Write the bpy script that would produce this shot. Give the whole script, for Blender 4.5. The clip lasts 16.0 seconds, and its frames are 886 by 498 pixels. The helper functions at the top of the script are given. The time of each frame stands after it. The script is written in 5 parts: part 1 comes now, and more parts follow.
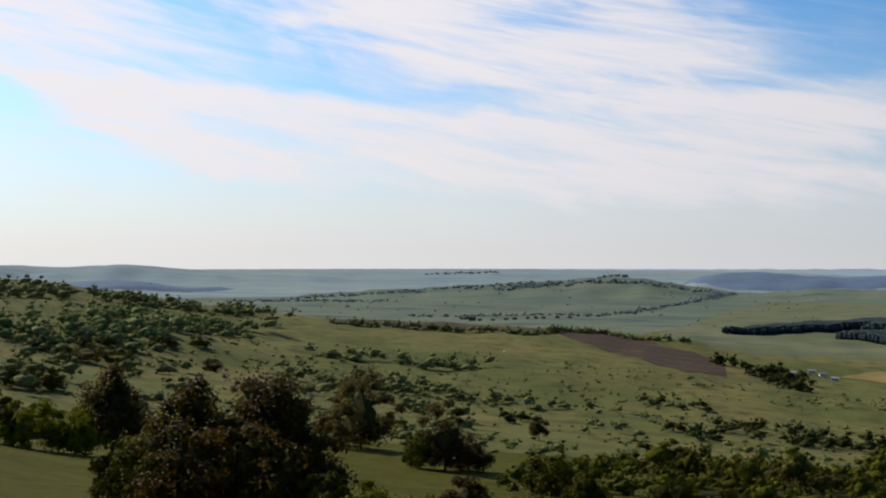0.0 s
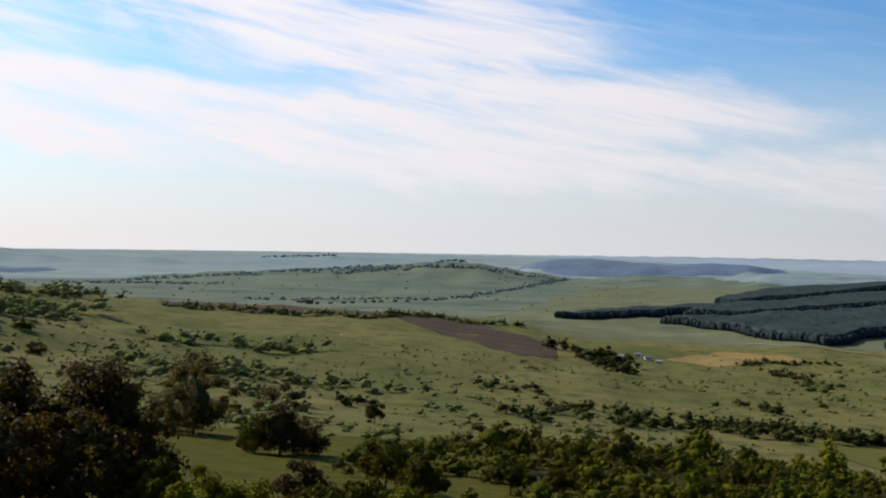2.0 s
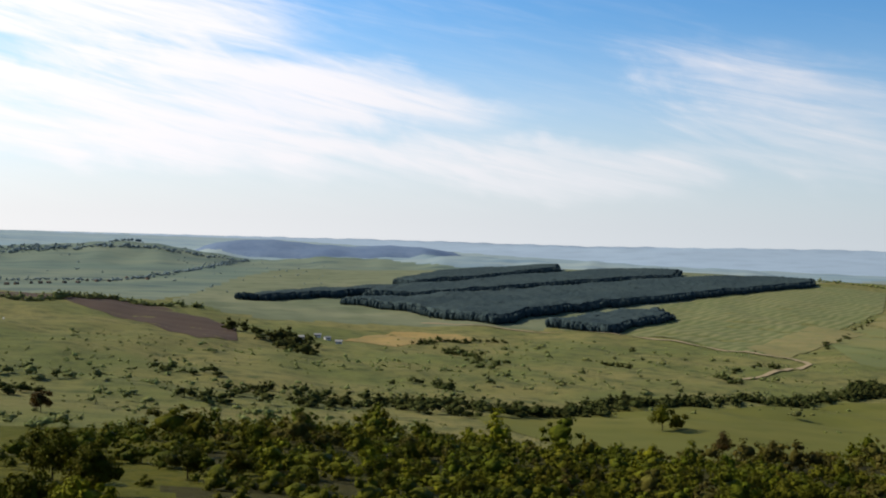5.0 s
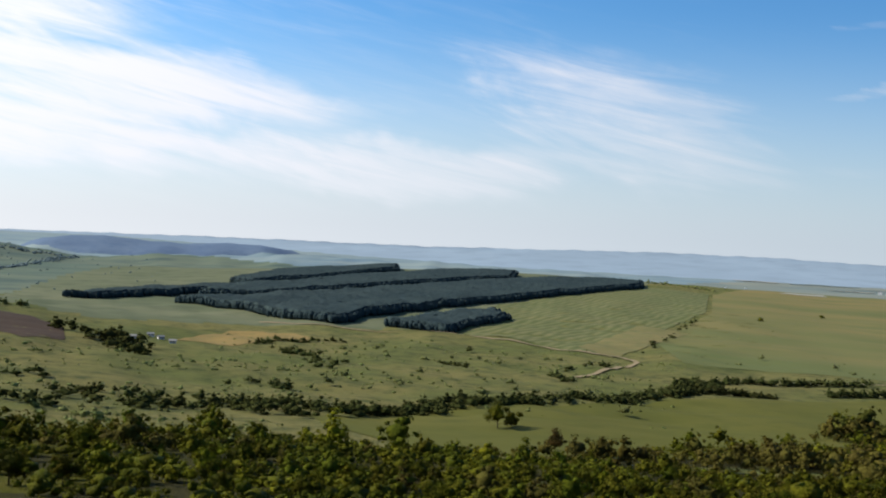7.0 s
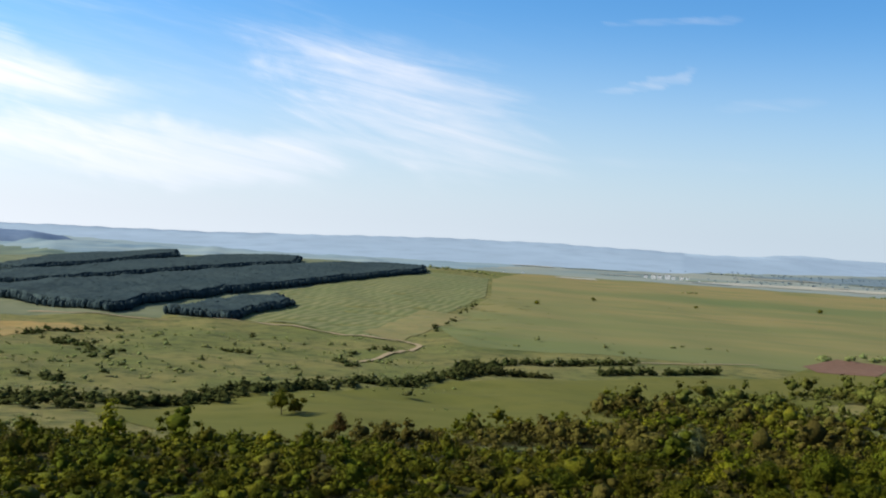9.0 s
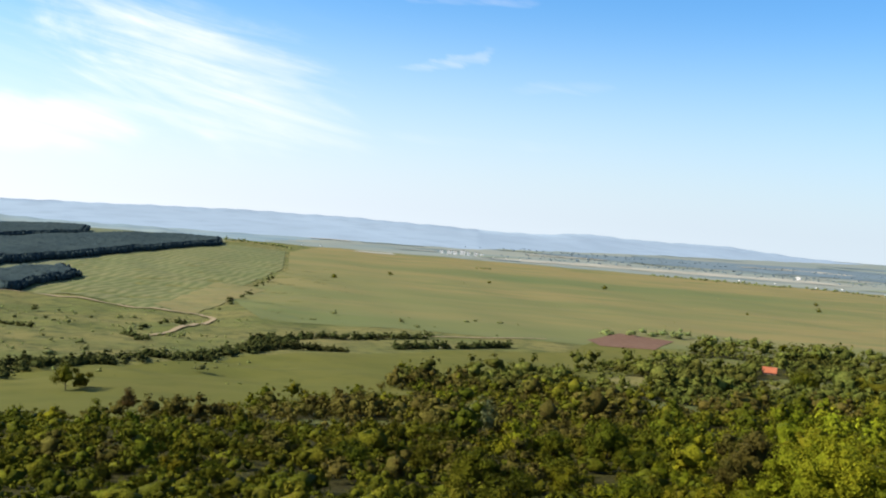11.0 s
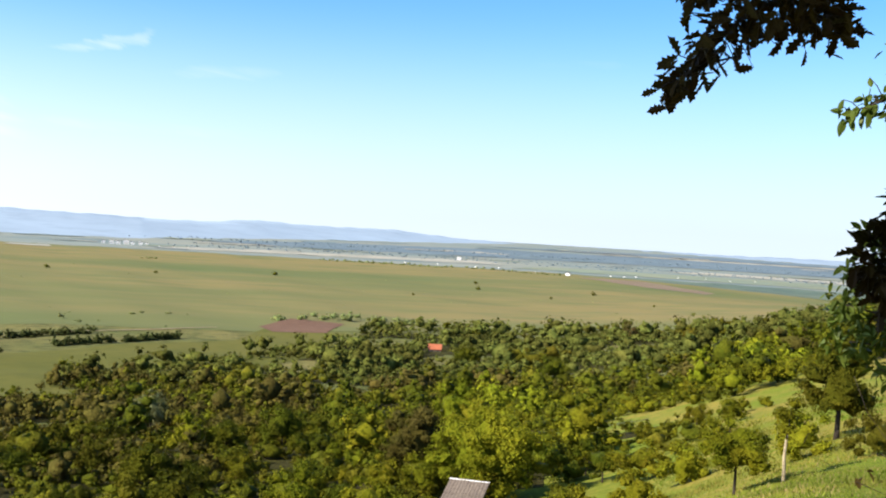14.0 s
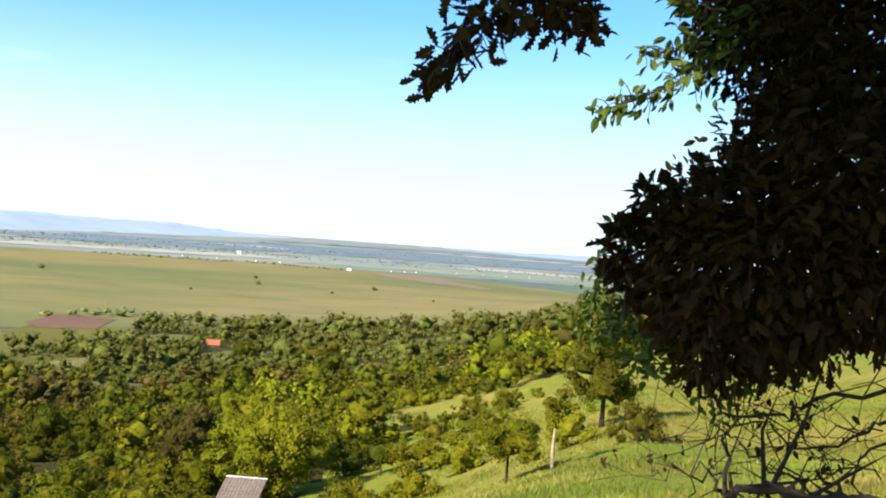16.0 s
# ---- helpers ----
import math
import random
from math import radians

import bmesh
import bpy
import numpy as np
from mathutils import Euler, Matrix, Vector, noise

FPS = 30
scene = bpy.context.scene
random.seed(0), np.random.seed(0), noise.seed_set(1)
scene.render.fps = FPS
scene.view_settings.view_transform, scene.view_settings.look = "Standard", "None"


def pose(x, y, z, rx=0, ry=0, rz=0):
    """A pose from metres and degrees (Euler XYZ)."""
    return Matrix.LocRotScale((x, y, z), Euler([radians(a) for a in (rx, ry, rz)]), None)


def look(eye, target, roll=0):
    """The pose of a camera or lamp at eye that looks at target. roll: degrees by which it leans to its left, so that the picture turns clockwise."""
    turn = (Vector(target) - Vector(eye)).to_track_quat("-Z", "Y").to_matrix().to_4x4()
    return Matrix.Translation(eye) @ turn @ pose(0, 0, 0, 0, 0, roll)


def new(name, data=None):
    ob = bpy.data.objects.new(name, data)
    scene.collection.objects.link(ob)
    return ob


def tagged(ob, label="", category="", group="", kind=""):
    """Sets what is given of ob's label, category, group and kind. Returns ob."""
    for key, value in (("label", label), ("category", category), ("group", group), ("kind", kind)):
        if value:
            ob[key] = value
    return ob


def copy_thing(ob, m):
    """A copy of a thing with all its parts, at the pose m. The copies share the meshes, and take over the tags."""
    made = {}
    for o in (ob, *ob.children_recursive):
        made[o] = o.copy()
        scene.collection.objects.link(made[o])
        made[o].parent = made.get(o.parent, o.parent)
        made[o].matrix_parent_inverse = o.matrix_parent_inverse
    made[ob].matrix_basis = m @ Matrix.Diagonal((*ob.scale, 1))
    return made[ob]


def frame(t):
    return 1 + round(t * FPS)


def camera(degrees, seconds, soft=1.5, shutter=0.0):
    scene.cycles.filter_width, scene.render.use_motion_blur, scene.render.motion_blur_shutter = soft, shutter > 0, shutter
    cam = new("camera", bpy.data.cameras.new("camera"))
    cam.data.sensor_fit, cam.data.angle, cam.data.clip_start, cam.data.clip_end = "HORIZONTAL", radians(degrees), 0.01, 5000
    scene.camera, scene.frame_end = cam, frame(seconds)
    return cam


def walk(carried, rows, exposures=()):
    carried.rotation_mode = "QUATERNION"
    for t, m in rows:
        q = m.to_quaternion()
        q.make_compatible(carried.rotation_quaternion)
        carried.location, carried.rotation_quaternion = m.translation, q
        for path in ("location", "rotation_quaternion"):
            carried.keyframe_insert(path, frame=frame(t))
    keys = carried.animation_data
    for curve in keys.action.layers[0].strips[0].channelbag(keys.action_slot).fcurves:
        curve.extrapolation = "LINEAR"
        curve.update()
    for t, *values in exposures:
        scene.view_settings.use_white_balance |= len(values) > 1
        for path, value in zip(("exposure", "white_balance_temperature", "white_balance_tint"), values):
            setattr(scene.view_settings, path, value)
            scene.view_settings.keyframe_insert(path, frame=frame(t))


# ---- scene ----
# seconds, stops, kelvin, tint: the camera opens up as it turns from the sun
EXPOSURES = [(0.0, 0.28, 6370, 11), (1.0, 0.38, 6360, 11), (1.5, 0.36, 6360, 11), (2.2, 0.46, 6370, 11), (3.5, 0.55, 6360, 11), (5.0, 0.65, 6340, 10), (7.5, 0.68, 6060, 9), (8.2, 0.80, 6040, 9), (9.0, 0.86, 6020, 9), (9.5, 0.97, 6180, 9),
             (11.0, 1.18, 6230, 10), (13.0, 1.30, 6210, 12), (14.5, 1.53, 6120, 13), (16.0, 1.68, 6210, 13)]
cam = camera(44.05, 16.0, soft=2.0)
# seconds, yaw, pitch, roll: the camera stands on the hilltop and pans to its right
PAN = [
    (0, -0.00, 0.00, -0.00), (0.5, 0.16, -0.08, -0.06), (1, -1.63, -0.41, -0.31), (1.5, -5.22, -0.63, -0.71), (2, -8.42, -0.79, -0.91), (2.5, -11.04,
    -1.07, -1.34), (3, -13.43, -1.25, -1.40), (3.5, -15.95, -1.21, -1.16), (4, -18.93, -1.39, -1.61), (4.5, -21.37, -1.13, -1.55), (5, -24.95, -1.37,
    -1.89), (7.5, -36.23, -1.22, -2.87), (8, -39.82, -1.54, -2.91), (8.5, -41.86, -1.44, -2.61), (9, -44.58, -1.28, -2.95), (9.5, -47.31, -1.38,
    -3.23), (12, -60.25, -2.06, -3.65), (12.5, -63.04, -2.01, -2.76), (13, -66.47, -1.99, -2.74), (13.5, -69.29, -1.55, -2.98), (14, -72.34, -1.59,
    -3.34), (14.5, -75.84, -1.62, -3.89), (15, -79.36, -1.72, -4.26), (15.5, -81.96, -1.26, -4.58), (16, -83.73, -1.11, -4.21)]
# a small shift of the feet near the end
STEP = ((14.0, 1.0), (14.5, 0.2), (15.0, 0.0))
walk(cam, [(t, pose(*(k * np.interp(t, *zip(*STEP)) for k in (-0.021, 0.064, 0.02)), 90 + p, r, y)) for t, y, p, r in PAN], EXPOSURES)

# ---- light ----
SUN_BEARING, SUN_HEIGHT = 50.0, 34.0
sun = new("sun", bpy.data.lights.new("sun", "SUN"))
sun.data.energy, sun.data.angle, sun.data.color = 5.0, radians(0.6), (1.0, 0.89, 0.70)
_a, _e = radians(SUN_BEARING), radians(SUN_HEIGHT)
sun.matrix_world = look((-math.sin(_a) * math.cos(_e) * 100, math.cos(_a) * math.cos(_e) * 100, math.sin(_e) * 100), (0, 0, 0))

world = bpy.data.worlds.new("sky")
scene.world = world
world.use_nodes = True


def node(tree, kind, **inputs):
    n = tree.nodes.new(kind)
    for key, value in inputs.items():
        n.inputs[key].default_value = value
    return n


def math_node(tree, op, a, b=None, c=None, clamp=False):
    n = tree.nodes.new("ShaderNodeMath")
    n.operation, n.use_clamp = op, clamp
    for i, v in enumerate((a, b, c)):
        if v is None:
            continue
        if isinstance(v, (int, float)):
            n.inputs[i].default_value = v
        else:
            tree.links.new(v, n.inputs[i])
    return n.outputs[0]


def mix_node(tree, fac, a, b, blend="MIX"):
    n = tree.nodes.new("ShaderNodeMix")
    n.data_type, n.blend_type = "RGBA", blend
    for sock, v in ((n.inputs[0], fac), (n.inputs[6], a), (n.inputs[7], b)):
        if isinstance(v, (int, float)):
            sock.default_value = v
        elif isinstance(v, tuple):
            sock.default_value = (*v, 1) if len(v) == 3 else v
        else:
            tree.links.new(v, sock)
    return n.outputs[2]


def ramp_node(tree, fac, lo, hi):
    n = tree.nodes.new("ShaderNodeMapRange")
    n.interpolation_type = "SMOOTHSTEP"
    n.inputs[1].default_value, n.inputs[2].default_value = lo, hi
    tree.links.new(fac, n.inputs[0])
    return n.outputs[0]


def build_sky():
    tr = world.node_tree
    tr.nodes.clear()
    sky = node(tr, "ShaderNodeTexSky")
    sky.sky_type, sky.sun_disc, sky.sun_elevation, sky.sun_rotation = "NISHITA", False, radians(SUN_HEIGHT), radians(-SUN_BEARING)
    sky.altitude, sky.air_density, sky.dust_density, sky.ozone_density = 400.0, 1.0, 1.4, 1.5
    co = node(tr, "ShaderNodeTexCoord")
    sep = node(tr, "ShaderNodeSeparateXYZ")
    tr.links.new(co.outputs["Generated"], sep.inputs[0])
    x, y, z = sep.outputs
    bearing = math_node(tr, "MULTIPLY", math_node(tr, "ARCTAN2", x, y), 180 / math.pi)
    height = math_node(tr, "MULTIPLY", math_node(tr, "ARCSINE", z), 180 / math.pi)

    def fibres(turn, along, across, detail, rough, warp, shift):
        """Noise over bearing and height, drawn out along a line that dips to the right."""
        comb = node(tr, "ShaderNodeCombineXYZ")
        c, s = math.cos(radians(turn)), math.sin(radians(turn))
        for k, (p, q, size) in enumerate(((c, s, along), (-s, c, across))):
            tr.links.new(math_node(tr, "ADD", math_node(tr, "MULTIPLY", bearing, p * size), math_node(tr, "MULTIPLY_ADD", height, q * size, shift)), comb.inputs[k])
        nz = node(tr, "ShaderNodeTexNoise", Scale=1.0, Detail=detail, Roughness=rough, Distortion=warp)
        tr.links.new(comb.outputs[0], nz.inputs["Vector"])
        return nz.outputs["Fac"]
    billow = fibres(-14, 0.10, 0.34, 7.0, 0.58, 0.8, 3.7)
    fibre = fibres(-11, 0.11, 1.1, 8.0, 0.62, 0.5, 1.2)
    bend_b = math_node(tr, "MULTIPLY_ADD", math_node(tr, "SUBTRACT", billow, 0.5), 14.0, bearing)
    bend_h = math_node(tr, "MULTIPLY_ADD", math_node(tr, "SUBTRACT", fibres(-20, 0.13, 0.2, 4.0, 0.5, 0.3, 8.1), 0.5), 5.0, height)
    # cirrus banks: bearing to the right, height, half length, half width, slope and density
    cover = math_node(tr, "MULTIPLY", math_node(tr, "SUBTRACT", 1.0, ramp_node(tr, bearing, 0, 70)), 0.32)
    for cb, ce, long, wide, slope, dense in CLOUDS:
        c, s = math.cos(radians(slope)), math.sin(radians(slope))
        du, dv = math_node(tr, "SUBTRACT", bend_b, cb), math_node(tr, "SUBTRACT", bend_h if wide > 0.5 else height, ce)
        u = math_node(tr, "ADD", math_node(tr, "MULTIPLY", du, c / long), math_node(tr, "MULTIPLY", dv, s / long))
        v = math_node(tr, "ADD", math_node(tr, "MULTIPLY", du, -s / wide), math_node(tr, "MULTIPLY", dv, c / wide))
        d2 = math_node(tr, "ADD", math_node(tr, "MULTIPLY", u, u), math_node(tr, "MULTIPLY", v, v))
        k = math_node(tr, "MULTIPLY", math_node(tr, "SUBTRACT", 1.0, ramp_node(tr, d2, 0.0, 1.9)), dense)
        cover = math_node(tr, "ADD", cover, k)
    cover = math_node(tr, "MINIMUM", cover, 1.15)
    grain = math_node(tr, "ADD", math_node(tr, "MULTIPLY", math_node(tr, "SUBTRACT", fibre, 0.5), 1.9), math_node(tr, "MULTIPLY", math_node(tr, "SUBTRACT", billow, 0.5), 0.9))
    cloud = ramp_node(tr, math_node(tr, "ADD", cover, math_node(tr, "MULTIPLY", grain, math_node(tr, "MULTIPLY_ADD", cover, 0.8, 0.25))), 0.08, 1.38)
    cloud = math_node(tr, "MULTIPLY", cloud, ramp_node(tr, z, -0.01, 0.05))
    tint = mix_node(tr, 1.0, sky.outputs[0], SKY_TINT, "MULTIPLY")
    col = mix_node(tr, cloud, tint, CLOUD_COLOUR)
    # haze low in the sky, brighter towards the sun
    sunward = ramp_node(tr, math_node(tr, "SUBTRACT", math_node(tr, "MULTIPLY", y, 0.5), math_node(tr, "MULTIPLY", x, 0.866)), -0.9, 0.95)
    haze = mix_node(tr, sunward, HAZE_AWAY, HAZE_SUNWARD)
    hz = math_node(tr, "SUBTRACT", 1.0, ramp_node(tr, z, -0.03, 0.21))
    col = mix_node(tr, math_node(tr, "MULTIPLY", hz, 0.85), col, haze)
    glare = math_node(tr, "ADD", 0.92, math_node(tr, "MULTIPLY", sunward, 0.55))
    gl = node(tr, "ShaderNodeCombineColor")
    for i in range(3):
        tr.links.new(glare, gl.inputs[i])
    col = mix_node(tr, 1.0, col, gl.outputs[0], "MULTIPLY")
    bg = node(tr, "ShaderNodeBackground", Strength=0.063)
    tr.links.new(col, bg.inputs[0])
    out = node(tr, "ShaderNodeOutputWorld")
    tr.links.new(bg.outputs[0], out.inputs[0])


CLOUDS = ((3.4, 11.6, 13, 3.6, -10, 0.85), (-16.5, 6.9, 9, 1.5, -20, 0.8), (1, 5.6, 17, 1.7, -7, 0.8), (17, 6.6, 11, 1.7, -3, 0.85), (14, 4.6, 12, 1.0, -9, 0.75), (31.5, 3.2, 8, 1.25, -4, 0.8),
          (-18, 11, 9, 2.6, -14, 0.5), (43, 5.6, 7.5, 3.0, -14, 0.58), (54.8, 7.8, 3.0, 0.34, 12, 0.46), (56.5, 10.9, 2.8, 0.28, 5, 0.35), (60.3, 6.7, 4.5, 0.35, 4, 0.22), (59, 3.7, 8, 0.3, 0, 0.16), (79, 8.3, 3, 0.25, 0, 0.2),
          (2, 3.4, 22, 0.9, -4, 0.45), (-50, 18, 30, 9, -10, 0.6), (0, 34, 40, 9, -8, 0.4))
SKY_TINT, CLOUD_COLOUR, HAZE_AWAY, HAZE_SUNWARD = (0.57, 1.0, 1.35), (7.95, 7.68, 7.9), (6.25, 6.9, 7.4), (7.85, 7.25, 7.05)
build_sky()


# ---- materials ----
def material(name, colours, scales=(0.05, 1.0), rough=0.9, bump=0.0, bump_scale=2.0, leafy=0.0, gloss=0.03, random_by="", stretch=(1, 1, 1), turn=0.0, bands=None):
    """Procedural surface: three colours blended by coarse and fine noise; leafy lets light through; random_by adds variety per piece."""
    m = bpy.data.materials.new(name)
    m.use_nodes = True
    tr = m.node_tree
    tr.nodes.clear()
    co = node(tr, "ShaderNodeTexCoord")
    mp = node(tr, "ShaderNodeMapping")
    mp.vector_type = "TEXTURE"
    mp.inputs["Rotation"].default_value[2] = radians(turn)
    mp.inputs["Scale"].default_value = tuple(1.0 / v for v in stretch)
    tr.links.new(co.outputs["Object"], mp.inputs[0])
    big = node(tr, "ShaderNodeTexNoise", Scale=scales[0], Detail=5.0, Roughness=0.6)
    fine = node(tr, "ShaderNodeTexNoise", Scale=scales[1], Detail=6.0, Roughness=0.65)
    for n in (big, fine):
        tr.links.new(mp.outputs[0], n.inputs["Vector"])
    c = mix_node(tr, ramp_node(tr, big.outputs["Fac"], 0.35, 0.65), colours[0], colours[1])
    c = mix_node(tr, ramp_node(tr, fine.outputs["Fac"], 0.42, 0.72), c, colours[2])
    if bands:
        wave = node(tr, "ShaderNodeTexWave", Scale=bands[0], Distortion=bands[1], Detail=3.0)
        wave.inputs["Detail Scale"].default_value = bands[4] if len(bands) > 4 else 0.6
        tr.links.new(mp.outputs[0], wave.inputs["Vector"])
        c = mix_node(tr, math_node(tr, "MULTIPLY", wave.outputs["Fac"], bands[3]), c, bands[2])
    if random_by:
        own = node(tr, "ShaderNodeObjectInfo").outputs["Random"]
        rnd = node(tr, "ShaderNodeNewGeometry").outputs["Random Per Island"] if random_by == "island" else own
        patch = node(tr, "ShaderNodeTexVoronoi", Scale=0.19)
        tr.links.new(co.outputs["Object"], patch.inputs["Vector"])
        cell = node(tr, "ShaderNodeSeparateColor")
        tr.links.new(patch.outputs["Color"], cell.inputs[0])
        hsv = node(tr, "ShaderNodeHueSaturation")
        tr.links.new(c, hsv.inputs["Color"])
        shade = math_node(tr, "ADD", math_node(tr, "MULTIPLY", cell.outputs[0], 0.56), math_node(tr, "MULTIPLY", own, 0.40))
        tr.links.new(math_node(tr, "ADD", 0.470, math_node(tr, "MULTIPLY", math_node(tr, "ADD", math_node(tr, "ADD", math_node(tr, "MULTIPLY", rnd, 0.5), own), cell.outputs[1]), 0.024)), hsv.inputs["Hue"])
        tr.links.new(math_node(tr, "ADD", 0.42, math_node(tr, "ADD", math_node(tr, "MULTIPLY", rnd, 0.16), shade)), hsv.inputs["Value"])
        c = hsv.outputs[0]
    bsdf = node(tr, "ShaderNodeBsdfPrincipled", Roughness=rough)
    bsdf.inputs["Specular IOR Level"].default_value = gloss
    tr.links.new(c, bsdf.inputs["Base Color"])
    if bump:
        bn = node(tr, "ShaderNodeTexNoise", Scale=bump_scale, Detail=6.0, Roughness=0.7)
        tr.links.new(mp.outputs[0], bn.inputs["Vector"])
        bp = node(tr, "ShaderNodeBump", Strength=bump, Distance=1.0 / bump_scale)
        tr.links.new(bn.outputs["Fac"], bp.inputs["Height"])
        tr.links.new(bp.outputs[0], bsdf.inputs["Normal"])
    shader = bsdf.outputs[0]
    if leafy:
        tl = node(tr, "ShaderNodeBsdfTranslucent")
        tr.links.new(mix_node(tr, 1.0, c, (1.0, 1.0, 0.45), "MULTIPLY"), tl.inputs[0])
        ms = node(tr, "ShaderNodeMixShader", Fac=leafy)
        tr.links.new(shader, ms.inputs[1])
        tr.links.new(tl.outputs[0], ms.inputs[2])
        shader = ms.outputs[0]
    out = node(tr, "ShaderNodeOutputMaterial")
    tr.links.new(shader, out.inputs[0])
    return m


M_PASTURE = material("pasture", ((0.0886, 0.0969, 0.0291), (0.1358, 0.1186, 0.0425), (0.0493, 0.0579, 0.0203)), (0.014, 0.12), bump=0.6, bump_scale=0.7)
# hills and midland grass: distance haze is mixed into these base colours
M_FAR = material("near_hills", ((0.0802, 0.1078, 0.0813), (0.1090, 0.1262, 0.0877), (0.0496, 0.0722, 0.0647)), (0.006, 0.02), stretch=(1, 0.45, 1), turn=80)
M_MIDLAND = material("midland_grass", ((0.0892, 0.1001, 0.0559), (0.1195, 0.1227, 0.0699), (0.0684, 0.0809, 0.0445)), (0.006, 0.03))
# third colour of leaves: dark flecks painted for shaded gaps in the foliage
M_WALNUT = material("leaves_walnut", ((0.1618, 0.1633, 0.0078), (0.1960, 0.1831, 0.0095), (0.0778, 0.0783, 0.0037)), (0.25, 2.0), bump=1.0, bump_scale=2.2, leafy=0.25, random_by="island", gloss=0.025, rough=0.6)
# plain and farthest ridges, paled and blued in colour for the hazy air
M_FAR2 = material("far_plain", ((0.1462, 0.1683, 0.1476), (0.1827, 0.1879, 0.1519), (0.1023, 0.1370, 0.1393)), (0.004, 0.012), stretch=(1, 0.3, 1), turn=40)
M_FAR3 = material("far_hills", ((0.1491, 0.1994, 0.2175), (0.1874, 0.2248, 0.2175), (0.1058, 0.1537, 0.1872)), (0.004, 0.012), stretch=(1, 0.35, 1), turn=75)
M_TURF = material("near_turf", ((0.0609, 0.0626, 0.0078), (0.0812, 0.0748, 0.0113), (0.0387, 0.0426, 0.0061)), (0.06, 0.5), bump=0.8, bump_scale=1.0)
# floor of the wood, darkened in colour for the shade between the trees
M_WOODSHADE = material("wood_floor_shade", ((0.0348, 0.0313, 0.0104), (0.0452, 0.0435, 0.0122), (0.0226, 0.0209, 0.0078)), (0.06, 0.8), bump=0.8, bump_scale=1.0)
# scrub leaves: green paled and blued to paint the haze over the slopes
M_SCRUB = material("leaves_scrub", ((0.1470, 0.1669, 0.0566), (0.1798, 0.1953, 0.0634), (0.0706, 0.0801, 0.0271)), (0.25, 1.1), bump=1.0, bump_scale=1.2, leafy=0.15, random_by="island", gloss=0.02, rough=0.7)
M_HEDGE = material("leaves_creek_trees", ((0.0414, 0.0473, 0.0148), (0.0532, 0.0577, 0.0178), (0.0199, 0.0227, 0.0071)), (0.25, 1.1), bump=1.0, bump_scale=1.2, leafy=0.12, random_by="island", gloss=0.0, rough=0.9)
# leaves of the farther wood, with haze blended into their green
M_FARLEAF = material("leaves_haze_tinted", ((0.0782, 0.0875, 0.0177), (0.1007, 0.1024, 0.0215), (0.0376, 0.0419, 0.0085)), (0.25, 1.1), bump=1.0, bump_scale=1.2, leafy=0.12, random_by="island", gloss=0.0, rough=0.9)
M_SOIL = material("dry_soil", ((0.1566, 0.1175, 0.0783), (0.1348, 0.1001, 0.0679), (0.1740, 0.1305, 0.0870)), (0.02, 0.1))
M_MEADOW = material("mown_meadow", ((0.0754, 0.0768, 0.0172), (0.0895, 0.0838, 0.0203), (0.0649, 0.0681, 0.0157)), (0.008, 0.08))
M_OLIVE = material("ripe_hayfield", ((0.0823, 0.0992, 0.0366), (0.1561, 0.1254, 0.0507), (0.1005, 0.1047, 0.0401)), (0.0040, 0.03), stretch=(1.0, 0.35, 1), turn=25)
M_STRIPS = material("hay_windrows", ((0.1322, 0.1256, 0.0545), (0.1074, 0.1141, 0.0480), (0.1530, 0.1364, 0.0661)), (0.01, 0.08), bands=(0.040, 3.0, (0.062, 0.076, 0.026), 0.8, 1.2), turn=118)
M_TAN = material("dry_grass_field", ((0.2071, 0.1409, 0.0505), (0.1757, 0.1288, 0.0505), (0.1296, 0.1096, 0.0423)), (0.02, 0.1))
M_REDSOIL = material("bare_red_soil", ((0.1087, 0.0644, 0.0426), (0.0957, 0.0557, 0.0374), (0.1261, 0.0783, 0.0522)), (0.03, 0.3))
M_PARCHED = material("parched_grass", ((0.1305, 0.1175, 0.0478), (0.1462, 0.1235, 0.0522), (0.1061, 0.1061, 0.0435)), (0.02, 0.1))
M_PLOUGH = material("ploughed_soil", ((0.0522, 0.0374, 0.0278), (0.0444, 0.0331, 0.0252), (0.0609, 0.0444, 0.0322)), (0.03, 0.3), bands=(0.3, 1.0, (0.055, 0.034, 0.022), 0.4), turn=60)
M_DIRT = material("dirt_road", ((0.2306, 0.1783, 0.1061), (0.2036, 0.1583, 0.0940), (0.1627, 0.1322, 0.0814)), (0.05, 0.4))
M_GRASS = material("hill_grass", ((0.1092, 0.1380, 0.0144), (0.1999, 0.1520, 0.0331), (0.0799, 0.1040, 0.0108)), (0.07, 1.2), bump=0.6, bump_scale=4.0)
M_BLADES = material("grass_blades", ((0.1213, 0.1510, 0.0163), (0.2037, 0.1632, 0.0381), (0.0914, 0.1204, 0.0122)), (0.08, 1.0), leafy=0.35, random_by="island")
M_STRAW = material("dry_grass_blades", ((0.21, 0.165, 0.060), (0.24, 0.19, 0.075), (0.15, 0.145, 0.045)), (0.12, 1.0), leafy=0.3, random_by="island")
# here too the darkest tone paints shade between the leaves
M_LEAF = material("leaves_green", ((0.0592, 0.0656, 0.0040), (0.0795, 0.0821, 0.0051), (0.0284, 0.0316, 0.0019)), (0.25, 2.0), bump=1.0, bump_scale=2.2, leafy=0.12, random_by="island", gloss=0.025, rough=0.6)
